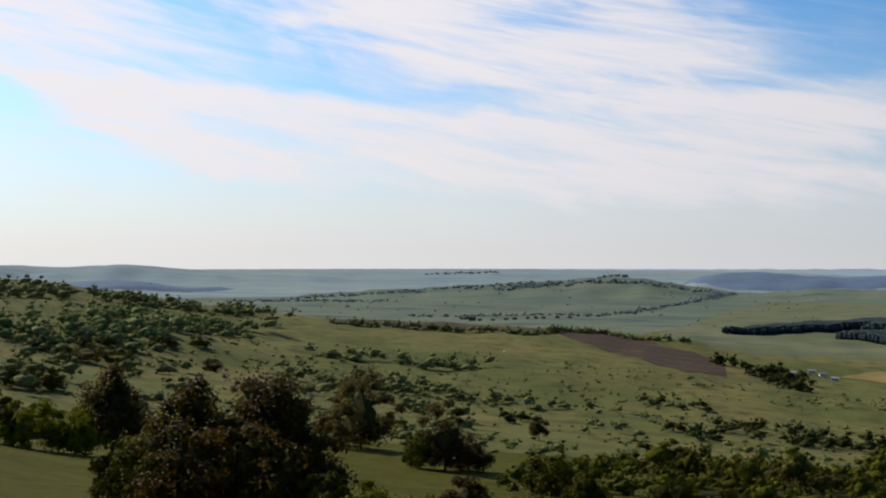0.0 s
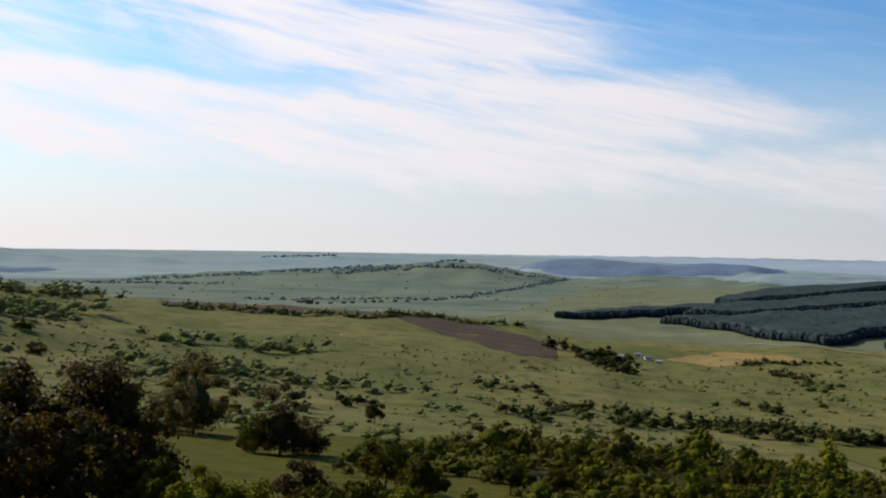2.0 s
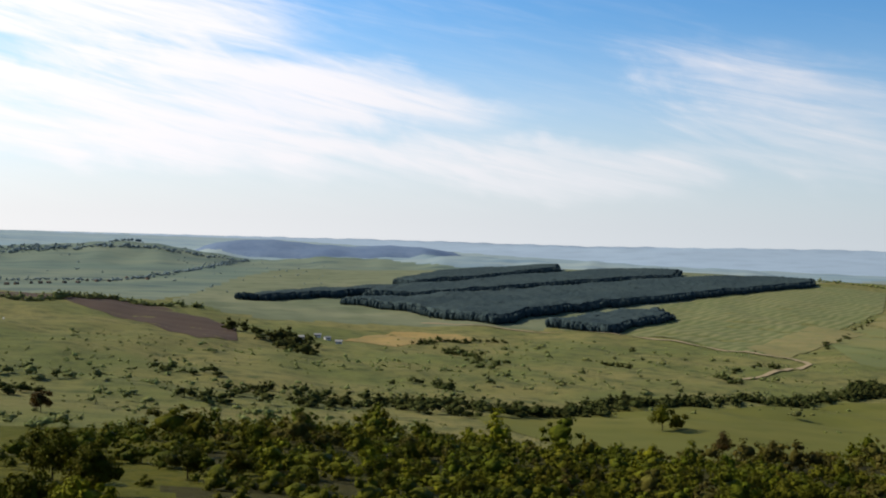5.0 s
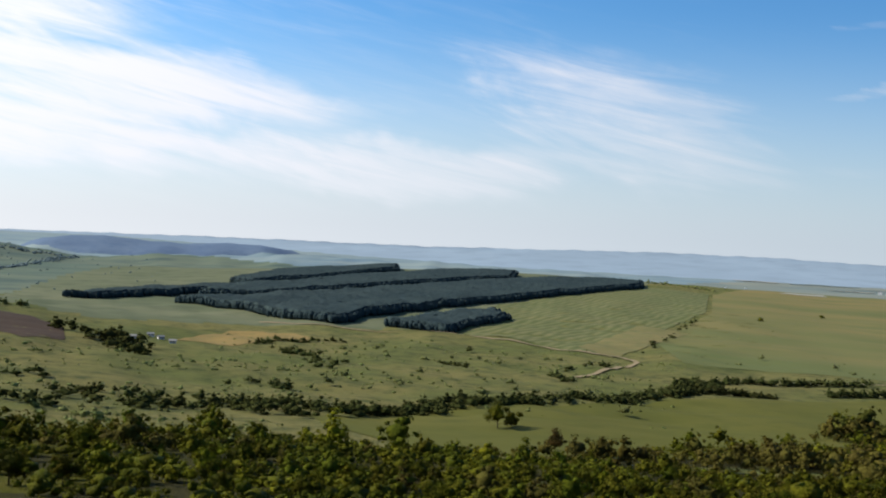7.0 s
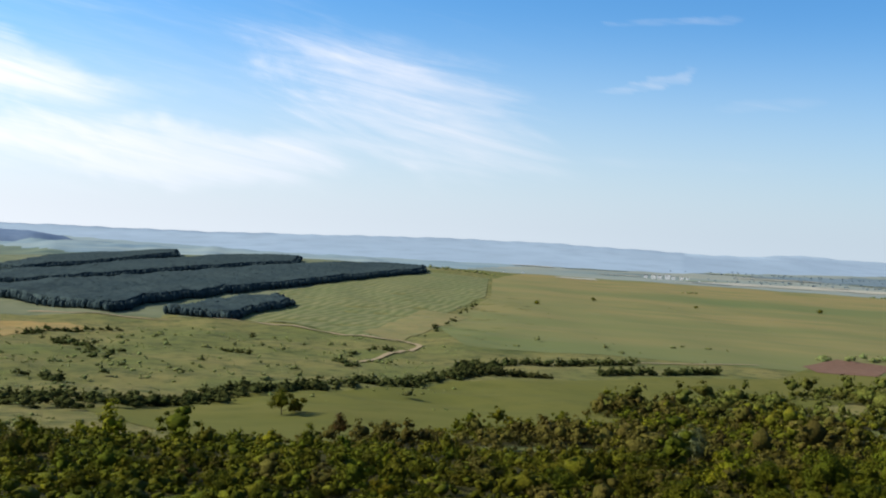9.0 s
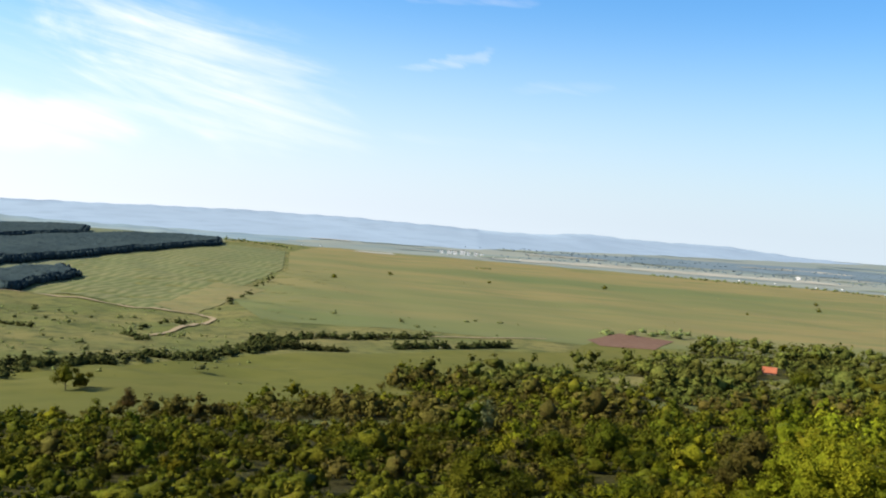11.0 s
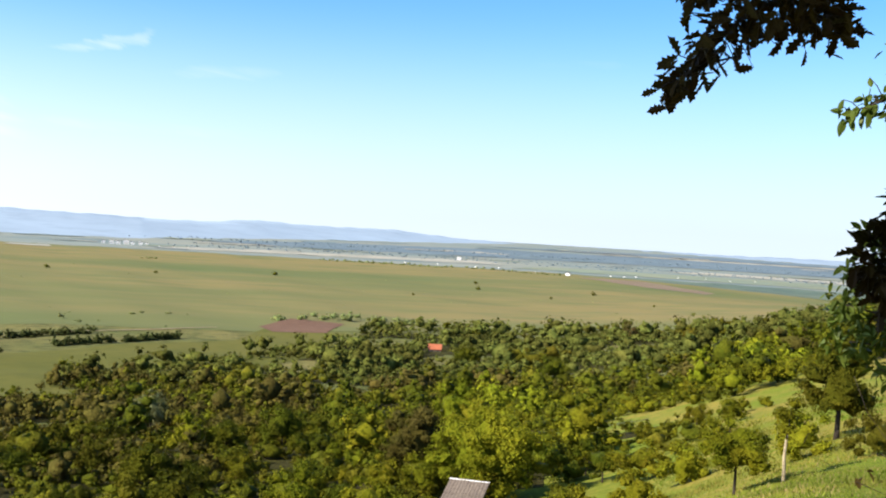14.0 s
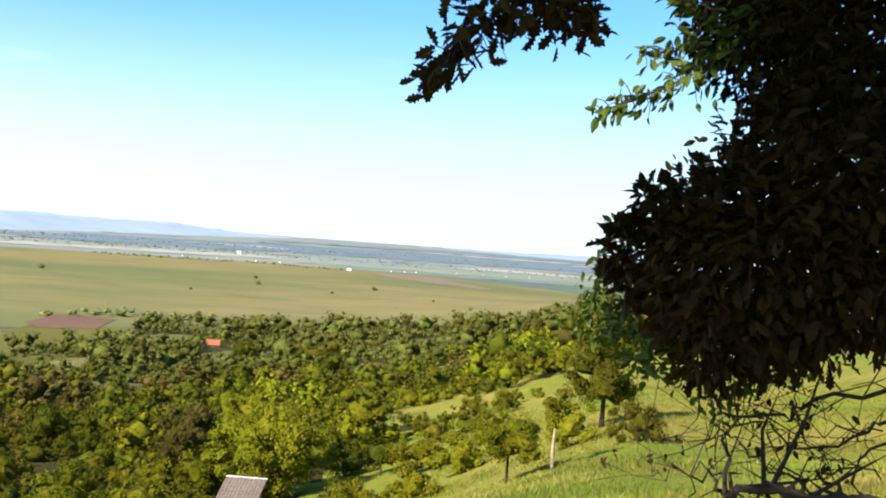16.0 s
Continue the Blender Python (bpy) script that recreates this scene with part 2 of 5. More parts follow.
M_LEAF2 = material("leaves_yellow_green", ((0.1241, 0.1310, 0.0055), (0.1521, 0.1453, 0.0071), (0.0596, 0.0629, 0.0026)), (0.25, 2.0), bump=1.0, bump_scale=2.2, leafy=0.12, random_by="island", gloss=0.025, rough=0.6)
M_LEAF3 = material("leaves_dull", ((0.0760, 0.0789, 0.0053), (0.1013, 0.0937, 0.0074), (0.0365, 0.0377, 0.0025)), (0.25, 2.0), bump=1.0, bump_scale=2.2, leafy=0.12, random_by="island", gloss=0.025, rough=0.7)
M_BROWN = material("leaves_brownish", ((0.0746, 0.0636, 0.0117), (0.0895, 0.0749, 0.0158), (0.0358, 0.0305, 0.0057)), (0.25, 2.0), bump=1.0, bump_scale=2.2, leafy=0.12, random_by="island", gloss=0.025, rough=0.7)
# reddish leaves; bright and dark tones paint sunlit leaves against shaded ones
M_DARK = material("leaves_dark", ((0.0579, 0.0414, 0.0071), (0.1283, 0.0770, 0.0131), (0.0245, 0.0170, 0.0035)), (0.25, 2.0), bump=1.0, bump_scale=2.2, leafy=0.3, random_by="island", gloss=0.10, rough=0.5)
M_SILVER = material("leaves_silver", ((0.1885, 0.1967, 0.0799), (0.1635, 0.1721, 0.0658), (0.1257, 0.1300, 0.0517)), (0.25, 1.5), leafy=0.3, random_by="island")
M_PINE = material("plantation_leaves", ((0.0271, 0.0404, 0.0419), (0.0350, 0.0493, 0.0487), (0.0204, 0.0322, 0.0368)), (0.015, 0.25), bump=0.4, bump_scale=0.5, leafy=0.06)
# distant woods, stubble and crops carry a bluish haze in the base colour
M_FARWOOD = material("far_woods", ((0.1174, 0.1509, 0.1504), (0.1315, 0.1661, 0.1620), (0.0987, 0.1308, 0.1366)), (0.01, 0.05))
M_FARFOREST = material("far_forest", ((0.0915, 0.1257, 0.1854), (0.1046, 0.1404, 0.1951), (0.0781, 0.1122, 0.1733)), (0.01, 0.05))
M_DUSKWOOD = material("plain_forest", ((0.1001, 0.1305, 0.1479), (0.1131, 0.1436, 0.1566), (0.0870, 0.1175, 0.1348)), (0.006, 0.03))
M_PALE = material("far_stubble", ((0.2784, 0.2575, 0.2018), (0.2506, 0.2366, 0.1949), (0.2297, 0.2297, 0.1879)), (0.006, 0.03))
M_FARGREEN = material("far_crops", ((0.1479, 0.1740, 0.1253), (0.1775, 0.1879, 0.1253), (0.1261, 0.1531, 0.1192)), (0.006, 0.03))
# oak leaves darker than real foliage: their shade is put into the colour
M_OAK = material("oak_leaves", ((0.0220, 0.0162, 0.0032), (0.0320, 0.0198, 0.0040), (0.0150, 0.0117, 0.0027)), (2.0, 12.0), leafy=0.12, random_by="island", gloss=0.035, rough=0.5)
# lighter leaf colour for the oak sprays that the sun reaches
M_LITLEAF = material("sunlit_leaves", ((0.0573, 0.0831, 0.0101), (0.0709, 0.0931, 0.0126), (0.0436, 0.0665, 0.0088)), (2.0, 12.0), leafy=0.3, gloss=0.15, rough=0.5)
M_BARK = material("bark", ((0.033, 0.0252, 0.0192), (0.045, 0.036, 0.0288), (0.021, 0.0168, 0.0132)), (3.0, 25.0), bump=0.6, bump_scale=30.0)
# dull dark colour that paints the shade deep inside a crown
M_CORESHADE = material("crown_core_shade", ((0.0391, 0.0378, 0.0117), (0.0496, 0.0431, 0.0130), (0.0261, 0.0248, 0.0091)), (1.0, 6.0))
M_BIRCH = material("pale_bark", ((0.306, 0.252, 0.159), (0.255, 0.209, 0.134), (0.128, 0.0971, 0.0627)), (1.5, 8.0), bump=0.3, bump_scale=12.0)
M_TILE = material("clay_tiles", ((0.30, 0.098, 0.048), (0.26, 0.085, 0.043), (0.22, 0.075, 0.041)), (0.6, 5.0), bump=0.4, bump_scale=4.0)
M_SHEET = material("weathered_roof_sheet", ((0.141, 0.112, 0.0868), (0.113, 0.0893, 0.0714), (0.0798, 0.0625, 0.0499)), (0.5, 4.0), bump=0.2, bump_scale=6.0, rough=0.7)
M_CANVAS = material("pale_sheet_roof", ((0.2610, 0.2523, 0.2349), (0.2262, 0.2175, 0.2001), (0.1914, 0.1827, 0.1740)), (0.4, 3.0))
M_WHITE = material("whitewash", ((0.6527, 0.6351, 0.6014), (0.6014, 0.5852, 0.5596), (0.5178, 0.5016, 0.4679)), (0.3, 3.0))
M_PANE = material("dark_pane", ((0.0261, 0.0305, 0.0348), (0.0348, 0.0391, 0.0435), (0.0261, 0.0261, 0.0261)), (0.5, 3.0), rough=0.15, gloss=0.5)
M_WOOD = material("weathered_boards", ((0.1392, 0.1044, 0.0740), (0.1044, 0.0827, 0.0609), (0.1740, 0.1392, 0.1044)), (1.0, 10.0), bump=0.3, bump_scale=15.0)


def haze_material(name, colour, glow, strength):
    """Distant range: its own dull surface, with the haze before it put in as a glow."""
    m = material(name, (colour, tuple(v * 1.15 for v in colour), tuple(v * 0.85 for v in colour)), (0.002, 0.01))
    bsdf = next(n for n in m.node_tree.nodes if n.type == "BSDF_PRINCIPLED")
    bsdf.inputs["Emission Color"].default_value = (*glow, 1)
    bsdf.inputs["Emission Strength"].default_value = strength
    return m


# bluish emission of the range replaces the haze in the air
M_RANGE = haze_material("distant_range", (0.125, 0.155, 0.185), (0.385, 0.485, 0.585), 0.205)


# ---- terrain ----
# Ground height below the hilltop (z = 0 at eye level), by bearing (degrees, left positive) and distance (metres).
BEARINGS = (40, 22, 8, -6, -20, -35, -50, -65, -80, -95)
RINGS = {
    12: (-2.6, -3.4, -4.0, -4.2, -4.2, -4.2, -4.2, -4.2, -4.0, -3.4),
    35: (-4.5, -7.2, -8.5, -9.4, -10.0, -10.4, -10.4, -10.2, -9.6, -7.4),
    80: (-7, -13.8, -17.2, -19.5, -21, -22, -22, -22.5, -20.6, -12),
    150: (-10, -21, -26, -29, -31, -33, -33, -32, -28, -17),
    280: (-11, -23, -35, -42, -47, -49, -49, -48, -43, -21),
    430: (-7, -15, -35, -44, -54, -57, -58, -58, -53, -26),
    620: (-8, -17, -37.5, -46, -61, -63, -63, -63.5, -61, -43),
    950: (-30, -48, -64, -67, -67, -62, -62, -64, -65, -56),
    1400: (-50, -66, -72, -72, -68, -53.5, -59.5, -63.5, -65, -76),
}
# Far ridges: distance, depth of the near slope, and the crest (bearing, elevation in degrees), rising from the plain.
CRESTS = (
    (3450, 700, ((60, -0.6), (22, -0.77), (19.4, -0.89), (15.7, -0.77), (13.2, -1.04), (11.2, -1.19), (7.2, -1.14), (5.4, -1.24), (2.5, -1.39), (0.7, -1.36), (-2.5, -1.24), (-4.9, -1.44), (-7.5, -1.52), (-13, -1.7), (-18, -2.0))),
    (2450, 420, ((40, -1.6), (24, -1.95), (19.7, -1.84), (16.8, -1.67), (15.4, -1.74), (13.2, -2.13), (9.8, -2.5))),
    (1980, 760, ((12.5, -2.95), (10.6, -2.80), (7.8, -2.49), (5.4, -2.32), (2.5, -2.13), (-0.5, -1.98), (-3.4, -1.8), (-6.4, -1.62), (-9.2, -1.43), (-11.0, -1.66), (-13.2, -1.96), (-15, -2.3))),
    (2600, 330, ((-11.4, -2.0), (-13.1, -1.55), (-15.0, -1.27), (-16.3, -1.31), (-18.0, -1.42), (-20.2, -1.55), (-21.9, -1.39), (-24, -1.46), (-26, -1.66), (-30, -1.9))),
    (1900, 420, ((-16, -2.3), (-18.4, -2.04), (-22.5, -1.97), (-25, -1.80), (-27, -1.80), (-31.4, -1.82), (-34.3, -1.80), (-37.1, -1.98), (-40, -1.90), (-41.5, -2.0), (-44, -2.5))))
PLAIN = -89.0


def blend(n, u):
    """Catmull-Rom: the four indices and weights at the fractional indices u of n values."""
    i = np.clip(np.floor(u).astype(int), 0, n - 2)
    f = np.clip(u - i, 0, 1)
    w = (-0.5 * f + f * f - 0.5 * f ** 3, 1 - 2.5 * f * f + 1.5 * f ** 3, 0.5 * f + 2 * f * f - 1.5 * f ** 3, -0.5 * f * f + 0.5 * f ** 3)
    return [(np.clip(i + k - 1, 0, n - 1), w[k]) for k in range(4)]


def smooth(a, b, t):
    t = np.clip((t - a) / (b - a), 0, 1)
    return t * t * (3 - 2 * t)


def place(bearing, dist):
    a = np.radians(bearing)
    return -np.sin(a) * dist, np.cos(a) * dist


TABLE = np.array([[-1.75] * len(BEARINGS)] + [RINGS[r] for r in RINGS])
LOGR = np.log(np.array([4.0] + [float(r) for r in RINGS]))


def ground(x, y):
    """Ground height at x, y (numbers or arrays)."""
    x, y = np.broadcast_arrays(np.atleast_1d(np.asarray(x, float)), np.atleast_1d(np.asarray(y, float)))
    r = np.hypot(x, y)
    b = np.degrees(np.arctan2(-x, y))
    u = np.interp(np.log(np.clip(r, 4.0, 1400.0)), LOGR, np.arange(len(LOGR)))
    w = np.interp(-b, [-v for v in BEARINGS], np.arange(len(BEARINGS)))
    z = sum(wu * wb * TABLE[iu, ib] for iu, wu in blend(len(LOGR), u) for ib, wb in blend(len(BEARINGS), w))
    # the hill goes on level behind the view
    behind = np.maximum(smooth(40, 75, b), smooth(95, 130, -b))
    top = -1.75 - 2.0 * smooth(0, 60, r) + 6 * smooth(60, 900, r)
    z = z * (1 - behind) + top * behind
    # beyond the fields: the plain and its ridges
    far = PLAIN - 45 * smooth(3600, 4900, r) * smooth(-26, -16, b)
    for crest_at, deep, crest in CRESTS:
        e = np.interp(-b, [-c[0] for c in crest], [c[1] for c in crest])
        ends = smooth(crest[0][0] + 2.5, crest[0][0], b) * smooth(crest[-1][0] - 2.5, crest[-1][0], b)
        top = crest_at * np.tan(np.radians(e)) + 1.6 * np.sin(b * 2.9 + crest_at) * np.sin(b * 1.1)
        shape = np.where(r < crest_at, smooth(crest_at - deep, crest_at, r), 1 - smooth(crest_at, crest_at + 500, r))
        gullies = 0.18 * shape * (1 - shape) * 4 * np.sin(b * 1.7 + 0.004 * r + crest_at) * np.sin(b * 0.63 + 0.9)
        far = np.maximum(far, PLAIN + (top - PLAIN) * ends * np.clip(shape + gullies, 0, 1.2))
    # the hills behind the view
    far = np.maximum(far, PLAIN + 70 * smooth(32, 60, b) * smooth(1500, 2600, r))
    z += (far - z) * smooth(1400, 2000, r)
    # hummocks and gullies of the pasture, then small unevenness
    hum = smooth(180, 360, r) * (1 - smooth(800, 1300, r)) * (1 - smooth(44, 56, -b))
    z += hum * (0.9 * np.sin(x * 0.083 + 2.1 * np.sin(y * 0.021)) * np.sin(y * 0.061 + 1.6 * np.sin(x * 0.027)) + 0.45 * np.sin(x * 0.19 + y * 0.11) * np.sin(y * 0.17 - x * 0.07))
    z += smooth(20, 300, r) * 0.5 * (np.sin(x * 0.071 + 1.3) * np.cos(y * 0.057) + 0.6 * np.sin(x * 0.031 - y * 0.043))
    return z


# ---- mesh tools ----
def mesh_object(name, verts, faces, mat, parent=None, label="", smoothed=False):
    me = bpy.data.meshes.new(name)
    me.from_pydata(verts.tolist() if isinstance(verts, np.ndarray) else verts, [], faces.tolist() if isinstance(faces, np.ndarray) else faces)
    me.materials.append(mat)
    if smoothed:
        me.polygons.foreach_set("use_smooth", [True] * len(me.polygons))
    me.update()
    ob = new(name, me)
    if parent is not None:
        ob.parent = parent
    if label:
        tagged(ob, label)
    return ob


def join(pieces):
    """One (verts, faces) out of several; faces are lists of triangles or quads."""
    vs, fs, n = [], [], 0
    for v, f in pieces:
        vs.append(np.asarray(v, float))
        fs.extend((np.asarray(f) + n).tolist() if isinstance(f, np.ndarray) else [[i + n for i in q] for q in f])
        n += len(v)
    return np.concatenate(vs), fs


def tube(points, radii, sides=7):
    p = np.asarray(points, float)
    vs, fs = [], []
    for i, c in enumerate(p):
        d = p[min(i + 1, len(p) - 1)] - p[max(i - 1, 0)]
        d /= np.linalg.norm(d) + 1e-9
        u = np.cross(d, (0.3, 0.9, 0.2) if abs(d[2]) > 0.8 else (0, 0, 1))
        u /= np.linalg.norm(u)
        w = np.cross(d, u)
        a = np.arange(sides) * 2 * np.pi / sides
        vs.append(c + radii[i] * (np.cos(a)[:, None] * u + np.sin(a)[:, None] * w))
        if i:
            o = (i - 1) * sides
            for k in range(sides):
                fs.append([o + k, o + (k + 1) % sides, o + sides + (k + 1) % sides, o + sides + k])
    fs.append(list(range(sides))[::-1])
    fs.append([len(vs) * sides - sides + k for k in range(sides)])
    return np.concatenate(vs), fs


def ico(level):
    bm = bmesh.new()
    bmesh.ops.create_icosphere(bm, subdivisions=level, radius=1.0)
    v = np.array([x.co[:] for x in bm.verts])
    f = np.array([[x.index for x in q.verts] for q in bm.faces])
    bm.free()
    return v, f


ICO = {k: ico(k) for k in (1, 2)}


def unit(rng, n):
    v = rng.normal(size=(n, 3))
    return v / np.linalg.norm(v, axis=1)[:, None]


def leaf_quads(rng, centres, normals, size):
    """One bent kite-shaped leaf (4 corners) a centre."""
    n = len(centres)
    u = np.cross(normals, unit(rng, n))
    u /= np.linalg.norm(u, axis=1)[:, None] + 1e-9
    w = np.cross(normals, u)
    s = (size * rng.uniform(0.6, 1.4, n))[:, None]
    v = np.stack([centres - u * s * 0.62, centres + w * s * 0.34 + normals * s * 0.1, centres + u * s * 0.62, centres - w * s * 0.34 + normals * s * 0.1], 1)
    return v.reshape(-1, 3), np.arange(4 * n).reshape(-1, 4)


def crown_mesh(rng, lumps, n_leaves, size, level=2, core=0.72):
    pieces = []
    v0, f0 = ICO[level]
    for cx, cy, cz, r, rz in lumps:
        k = core * (1 + 0.22 * rng.normal(size=len(v0)))[:, None]
        pieces.append((v0 * k * (r, r, rz) + (cx, cy, cz), f0))
    wts = lumps[:, 3] * (lumps[:, 3] + lumps[:, 4])
    pick = rng.choice(len(lumps), n_leaves, p=wts / wts.sum())
    d = unit(rng, n_leaves)
    d[:, 2] = np.where(rng.random(n_leaves) < 0.7, np.abs(d[:, 2]), d[:, 2])
    L = lumps[pick]
    reach = rng.uniform(0.68, 1.2, n_leaves)[:, None]
    c = L[:, :3] + d * reach * np.stack([L[:, 3], L[:, 3], L[:, 4]], 1)
    nrm = d + 0.4 * unit(rng, n_leaves) + (0, 0, 0.15)
    nrm /= np.linalg.norm(nrm, axis=1)[:, None]
    pieces.append(leaf_quads(rng, c, nrm, size))
    return join(pieces)


def envelope(kind, d, h, w, phase):
    """Reach of a crown in the directions d from its middle: (centre height, points)."""
    f = 1 + 0.16 * np.sin(3.1 * d[:, 0] + phase) * np.cos(2.7 * d[:, 1] + 1.7 * phase) + 0.12 * np.sin(5.3 * d[:, 2] + 4.1 * d[:, 0] + 2.3 * phase)
    if kind == "shrub":
        c, up, down, r = 0.34 * h, 0.66 * h, 0.34 * h, 0.5 * w
        k = np.ones(len(d))
    elif kind == "tree":
        c, up, down, r = 0.54 * h, 0.46 * h, 0.36 * h, 0.5 * w
        k = np.ones(len(d))
    else:
        c, up, down, r = 0.36 * h, 0.64 * h, 0.30 * h, 0.5 * w
        k = np.where(d[:, 2] > 0, (1 - d[:, 2] ** 2) ** 0.55 * 0.55 + 0.45 * (1 - d[:, 2]), 1.0)
    p = np.stack([d[:, 0] * r * f * k, d[:, 1] * r * f * k, np.where(d[:, 2] > 0, up, down) * d[:, 2] * (0.9 + 0.1 * f)], 1)
    return c, p


def make_tree(name, seed, kind, h, w, n_leaves, size, leaf_mat, label, category, bark=None):
    """A tree or shrub: an empty at its foot with a trunk that forks into limbs and a leafy crown."""
    rng = np.random.default_rng(seed)
    root = tagged(new(name), label, category)
    boughs = max(9, min(64, n_leaves // 75))
    crown, sprays = bough_crown(rng, kind, h, w, boughs, max(2 * n_leaves // boughs, 14), size * 0.8, 0.66 if leaf_mat is M_DARK else 0.8, 1, 1.0 if leaf_mat is M_DARK else 0.45)
    wood = []
    th = h * (0.8 if kind != "shrub" else 0.45)
    rad = max(0.022 * h * (0.75 if kind == "shrub" else 1.0), 0.035)
    bend = rng.normal(size=2) * 0.04 * h
    line = [(bend[0] * t * t, bend[1] * t * t, th * t - 0.25) for t in (0, 0.12, 0.35, 0.6, 0.85, 1.0)]
    wood.append(tube(line, [rad * k for k in (1.35, 1.0, 0.85, 0.65, 0.4, 0.2)]))
    for e in sprays[:8]:
        z0 = min(e[2] * rng.uniform(0.4, 0.7), th * 0.85)
        b = np.array((bend[0] * (z0 / th) ** 2, bend[1] * (z0 / th) ** 2, z0 - 0.2))
        wood.append(tube([b, b * 0.5 + e * 0.5 + (0, 0, -0.05 * h), e], [rad * 0.42, rad * 0.28, rad * 0.1], 5))
    mesh_object("trunk", *join(wood), bark or M_BARK, root, smoothed=True)
    ob = mesh_object("crown", *crown, leaf_mat, root)
    # dark trees get cores with the crown's inner shade as their colour
    ob.data.materials.append(M_CORESHADE if leaf_mat is M_DARK else leaf_mat)
    ob.data.polygons.foreach_set("material_index", [int(len(f) == 3) for f in crown[1]])
    return root


def clump_spots(rng, kind, h, w, n, deep=0.5):
    """Centres and radii of n leafy boughs set over the uneven envelope of a crown."""
    phase = rng.uniform(0, 6.3)
    k = np.arange(n) + 0.5
    up = 1 - (1.5 if kind == "spire" else 1.85) * k / n
    a = k * 2.39996 + rng.normal(0, 0.35, n)
    d = np.stack([np.cos(a) * np.sqrt(1 - up * up), np.sin(a) * np.sqrt(1 - up * up), up], 1)
    c, p = envelope(kind, d, h, w, phase)
    r = 0.5 * (h + w) * (0.06 + 0.15 * rng.random(n) ** 1.4) * (14 / n) ** 0.25
    p = p * rng.uniform(deep, 1.0, n)[:, None] * (1, 1, 0.92) + (0, 0, c)
    p[:, 2] = np.maximum(p[:, 2], r * 0.5)
    return p, r


def bough_crown(rng, kind, h, w, n, per, size, core=0.86, level=1, ragged=0.0, deep=0.5):
    """A crown of rounded boughs, each a rough mass set with leaves that face outwards from it: (verts, faces), bough centres."""
    p, r = clump_spots(rng, kind, h, w, n, deep)
    v0, f0 = ICO[level]
    pieces = [(v0 * (q * core * rng.uniform(0.5, 1.3, len(v0)))[:, None] * (1, 1, 0.8) + c, f0) for c, q in zip(p, r)]
    mid = np.array((0, 0, envelope(kind, v0, h, w, 0.0)[0]))
    pieces.append((envelope(kind, v0, h, w, 1.0)[1] * (0.62 * rng.uniform(0.7, 1.2, len(v0)))[:, None] + mid, f0))
    if per:
        pick = np.repeat(np.arange(n), per)
        d = unit(rng, n * per)
        out = (p - mid) / (np.linalg.norm(p - mid, axis=1)[:, None] + 1e-9)
        d += 0.55 * out[pick] + (0, 0, 0.3)
        d /= np.linalg.norm(d, axis=1)[:, None]
        q = p[pick] + d * (r[pick] * rng.uniform(0.7, 1.38 + 0.45 * ragged, n * per))[:, None] * (1, 1, 0.85)
        nrm = d + 0.25 * out[pick] + (0.42 + 0.55 * ragged) * unit(rng, n * per)
        nrm /= np.linalg.norm(nrm, axis=1)[:, None]
        pieces.append(leaf_quads(rng, q, nrm, size))
    return join(pieces), p


def bough_plant(seed, kind, h, w, n, per, size, core=0.72):
    return bough_crown(np.random.default_rng(seed), kind, h, w, n, per, size, core, deep=0.62)[0]


def scatter_mesh(name, spots, plants, mat, label, category, seed, spread=1.0, inner=None):
    """Many plants joined into one mesh: spots are (x, y, height scale)."""
    rng = np.random.default_rng(seed)
    vs, fs3, fs4, n = [], [], [], 0
    plants = [(v, np.array([q for q in f if len(q) == 3]), np.array([q for q in f if len(q) == 4])) for v, f in plants]
    zs = ground(np.array([s[0] for s in spots]), np.array([s[1] for s in spots]))
    for (x, y, s), z in zip(spots, zs):
        v, f3, f4 = plants[rng.integers(len(plants))]
        a = rng.uniform(0, 6.3)
        k = s * spread * rng.uniform(0.85, 1.25)
        ca, sa = np.cos(a) * k, np.sin(a) * k
        p = np.stack([v[:, 0] * ca - v[:, 1] * sa + x, v[:, 0] * sa + v[:, 1] * ca + y, v[:, 2] * s + z - 0.15], 1)
        vs.append(p)
        fs3.append(f3 + n)
        fs4.append(f4 + n)
        n += len(v)
    f3, f4 = np.concatenate(fs3), np.concatenate(fs4)
    me = bpy.data.meshes.new(name)
    co = np.concatenate(vs)
    me.vertices.add(len(co))
    me.vertices.foreach_set("co", co.ravel())
    me.loops.add(f3.size + f4.size)
    me.loops.foreach_set("vertex_index", np.concatenate([f3.ravel(), f4.ravel()]))
    me.polygons.add(len(f3) + len(f4))
    me.polygons.foreach_set("loop_start", np.concatenate([np.arange(len(f3)) * 3, f3.size + np.arange(len(f4)) * 4]))
    me.update(calc_edges=True)
    me.materials.append(mat)
    me.materials.append(inner or mat)
    me.polygons.foreach_set("material_index", np.concatenate([np.ones(len(f3)), np.zeros(len(f4))]).astype(np.int32))
    return tagged(new(name, me), label, category, kind="stuff")


def at(bearing, dist, lift=0.0):
    x, y = place(bearing, dist)
    return float(x), float(y), float(ground(x, y)[0]) + lift


def spot(bearing, elevation, dist):
    b, e = radians(bearing), radians(elevation)
    return np.array((-math.sin(b) * math.cos(e) * dist, math.cos(b) * math.cos(e) * dist, math.sin(e) * dist))


# ---- ground ----
WOOD_FAR = ((-3, 105), (-10, 160), (-20, 185), (-33, 190), (-40, 195), (-47, 262), (-52, 310), (-58, 385), (-62, 425), (-66.5, 490), (-68.3, 540), (-69, 610), (-77, 632), (-85, 640), (-92, 580), (-97, 480), (-110, 400))
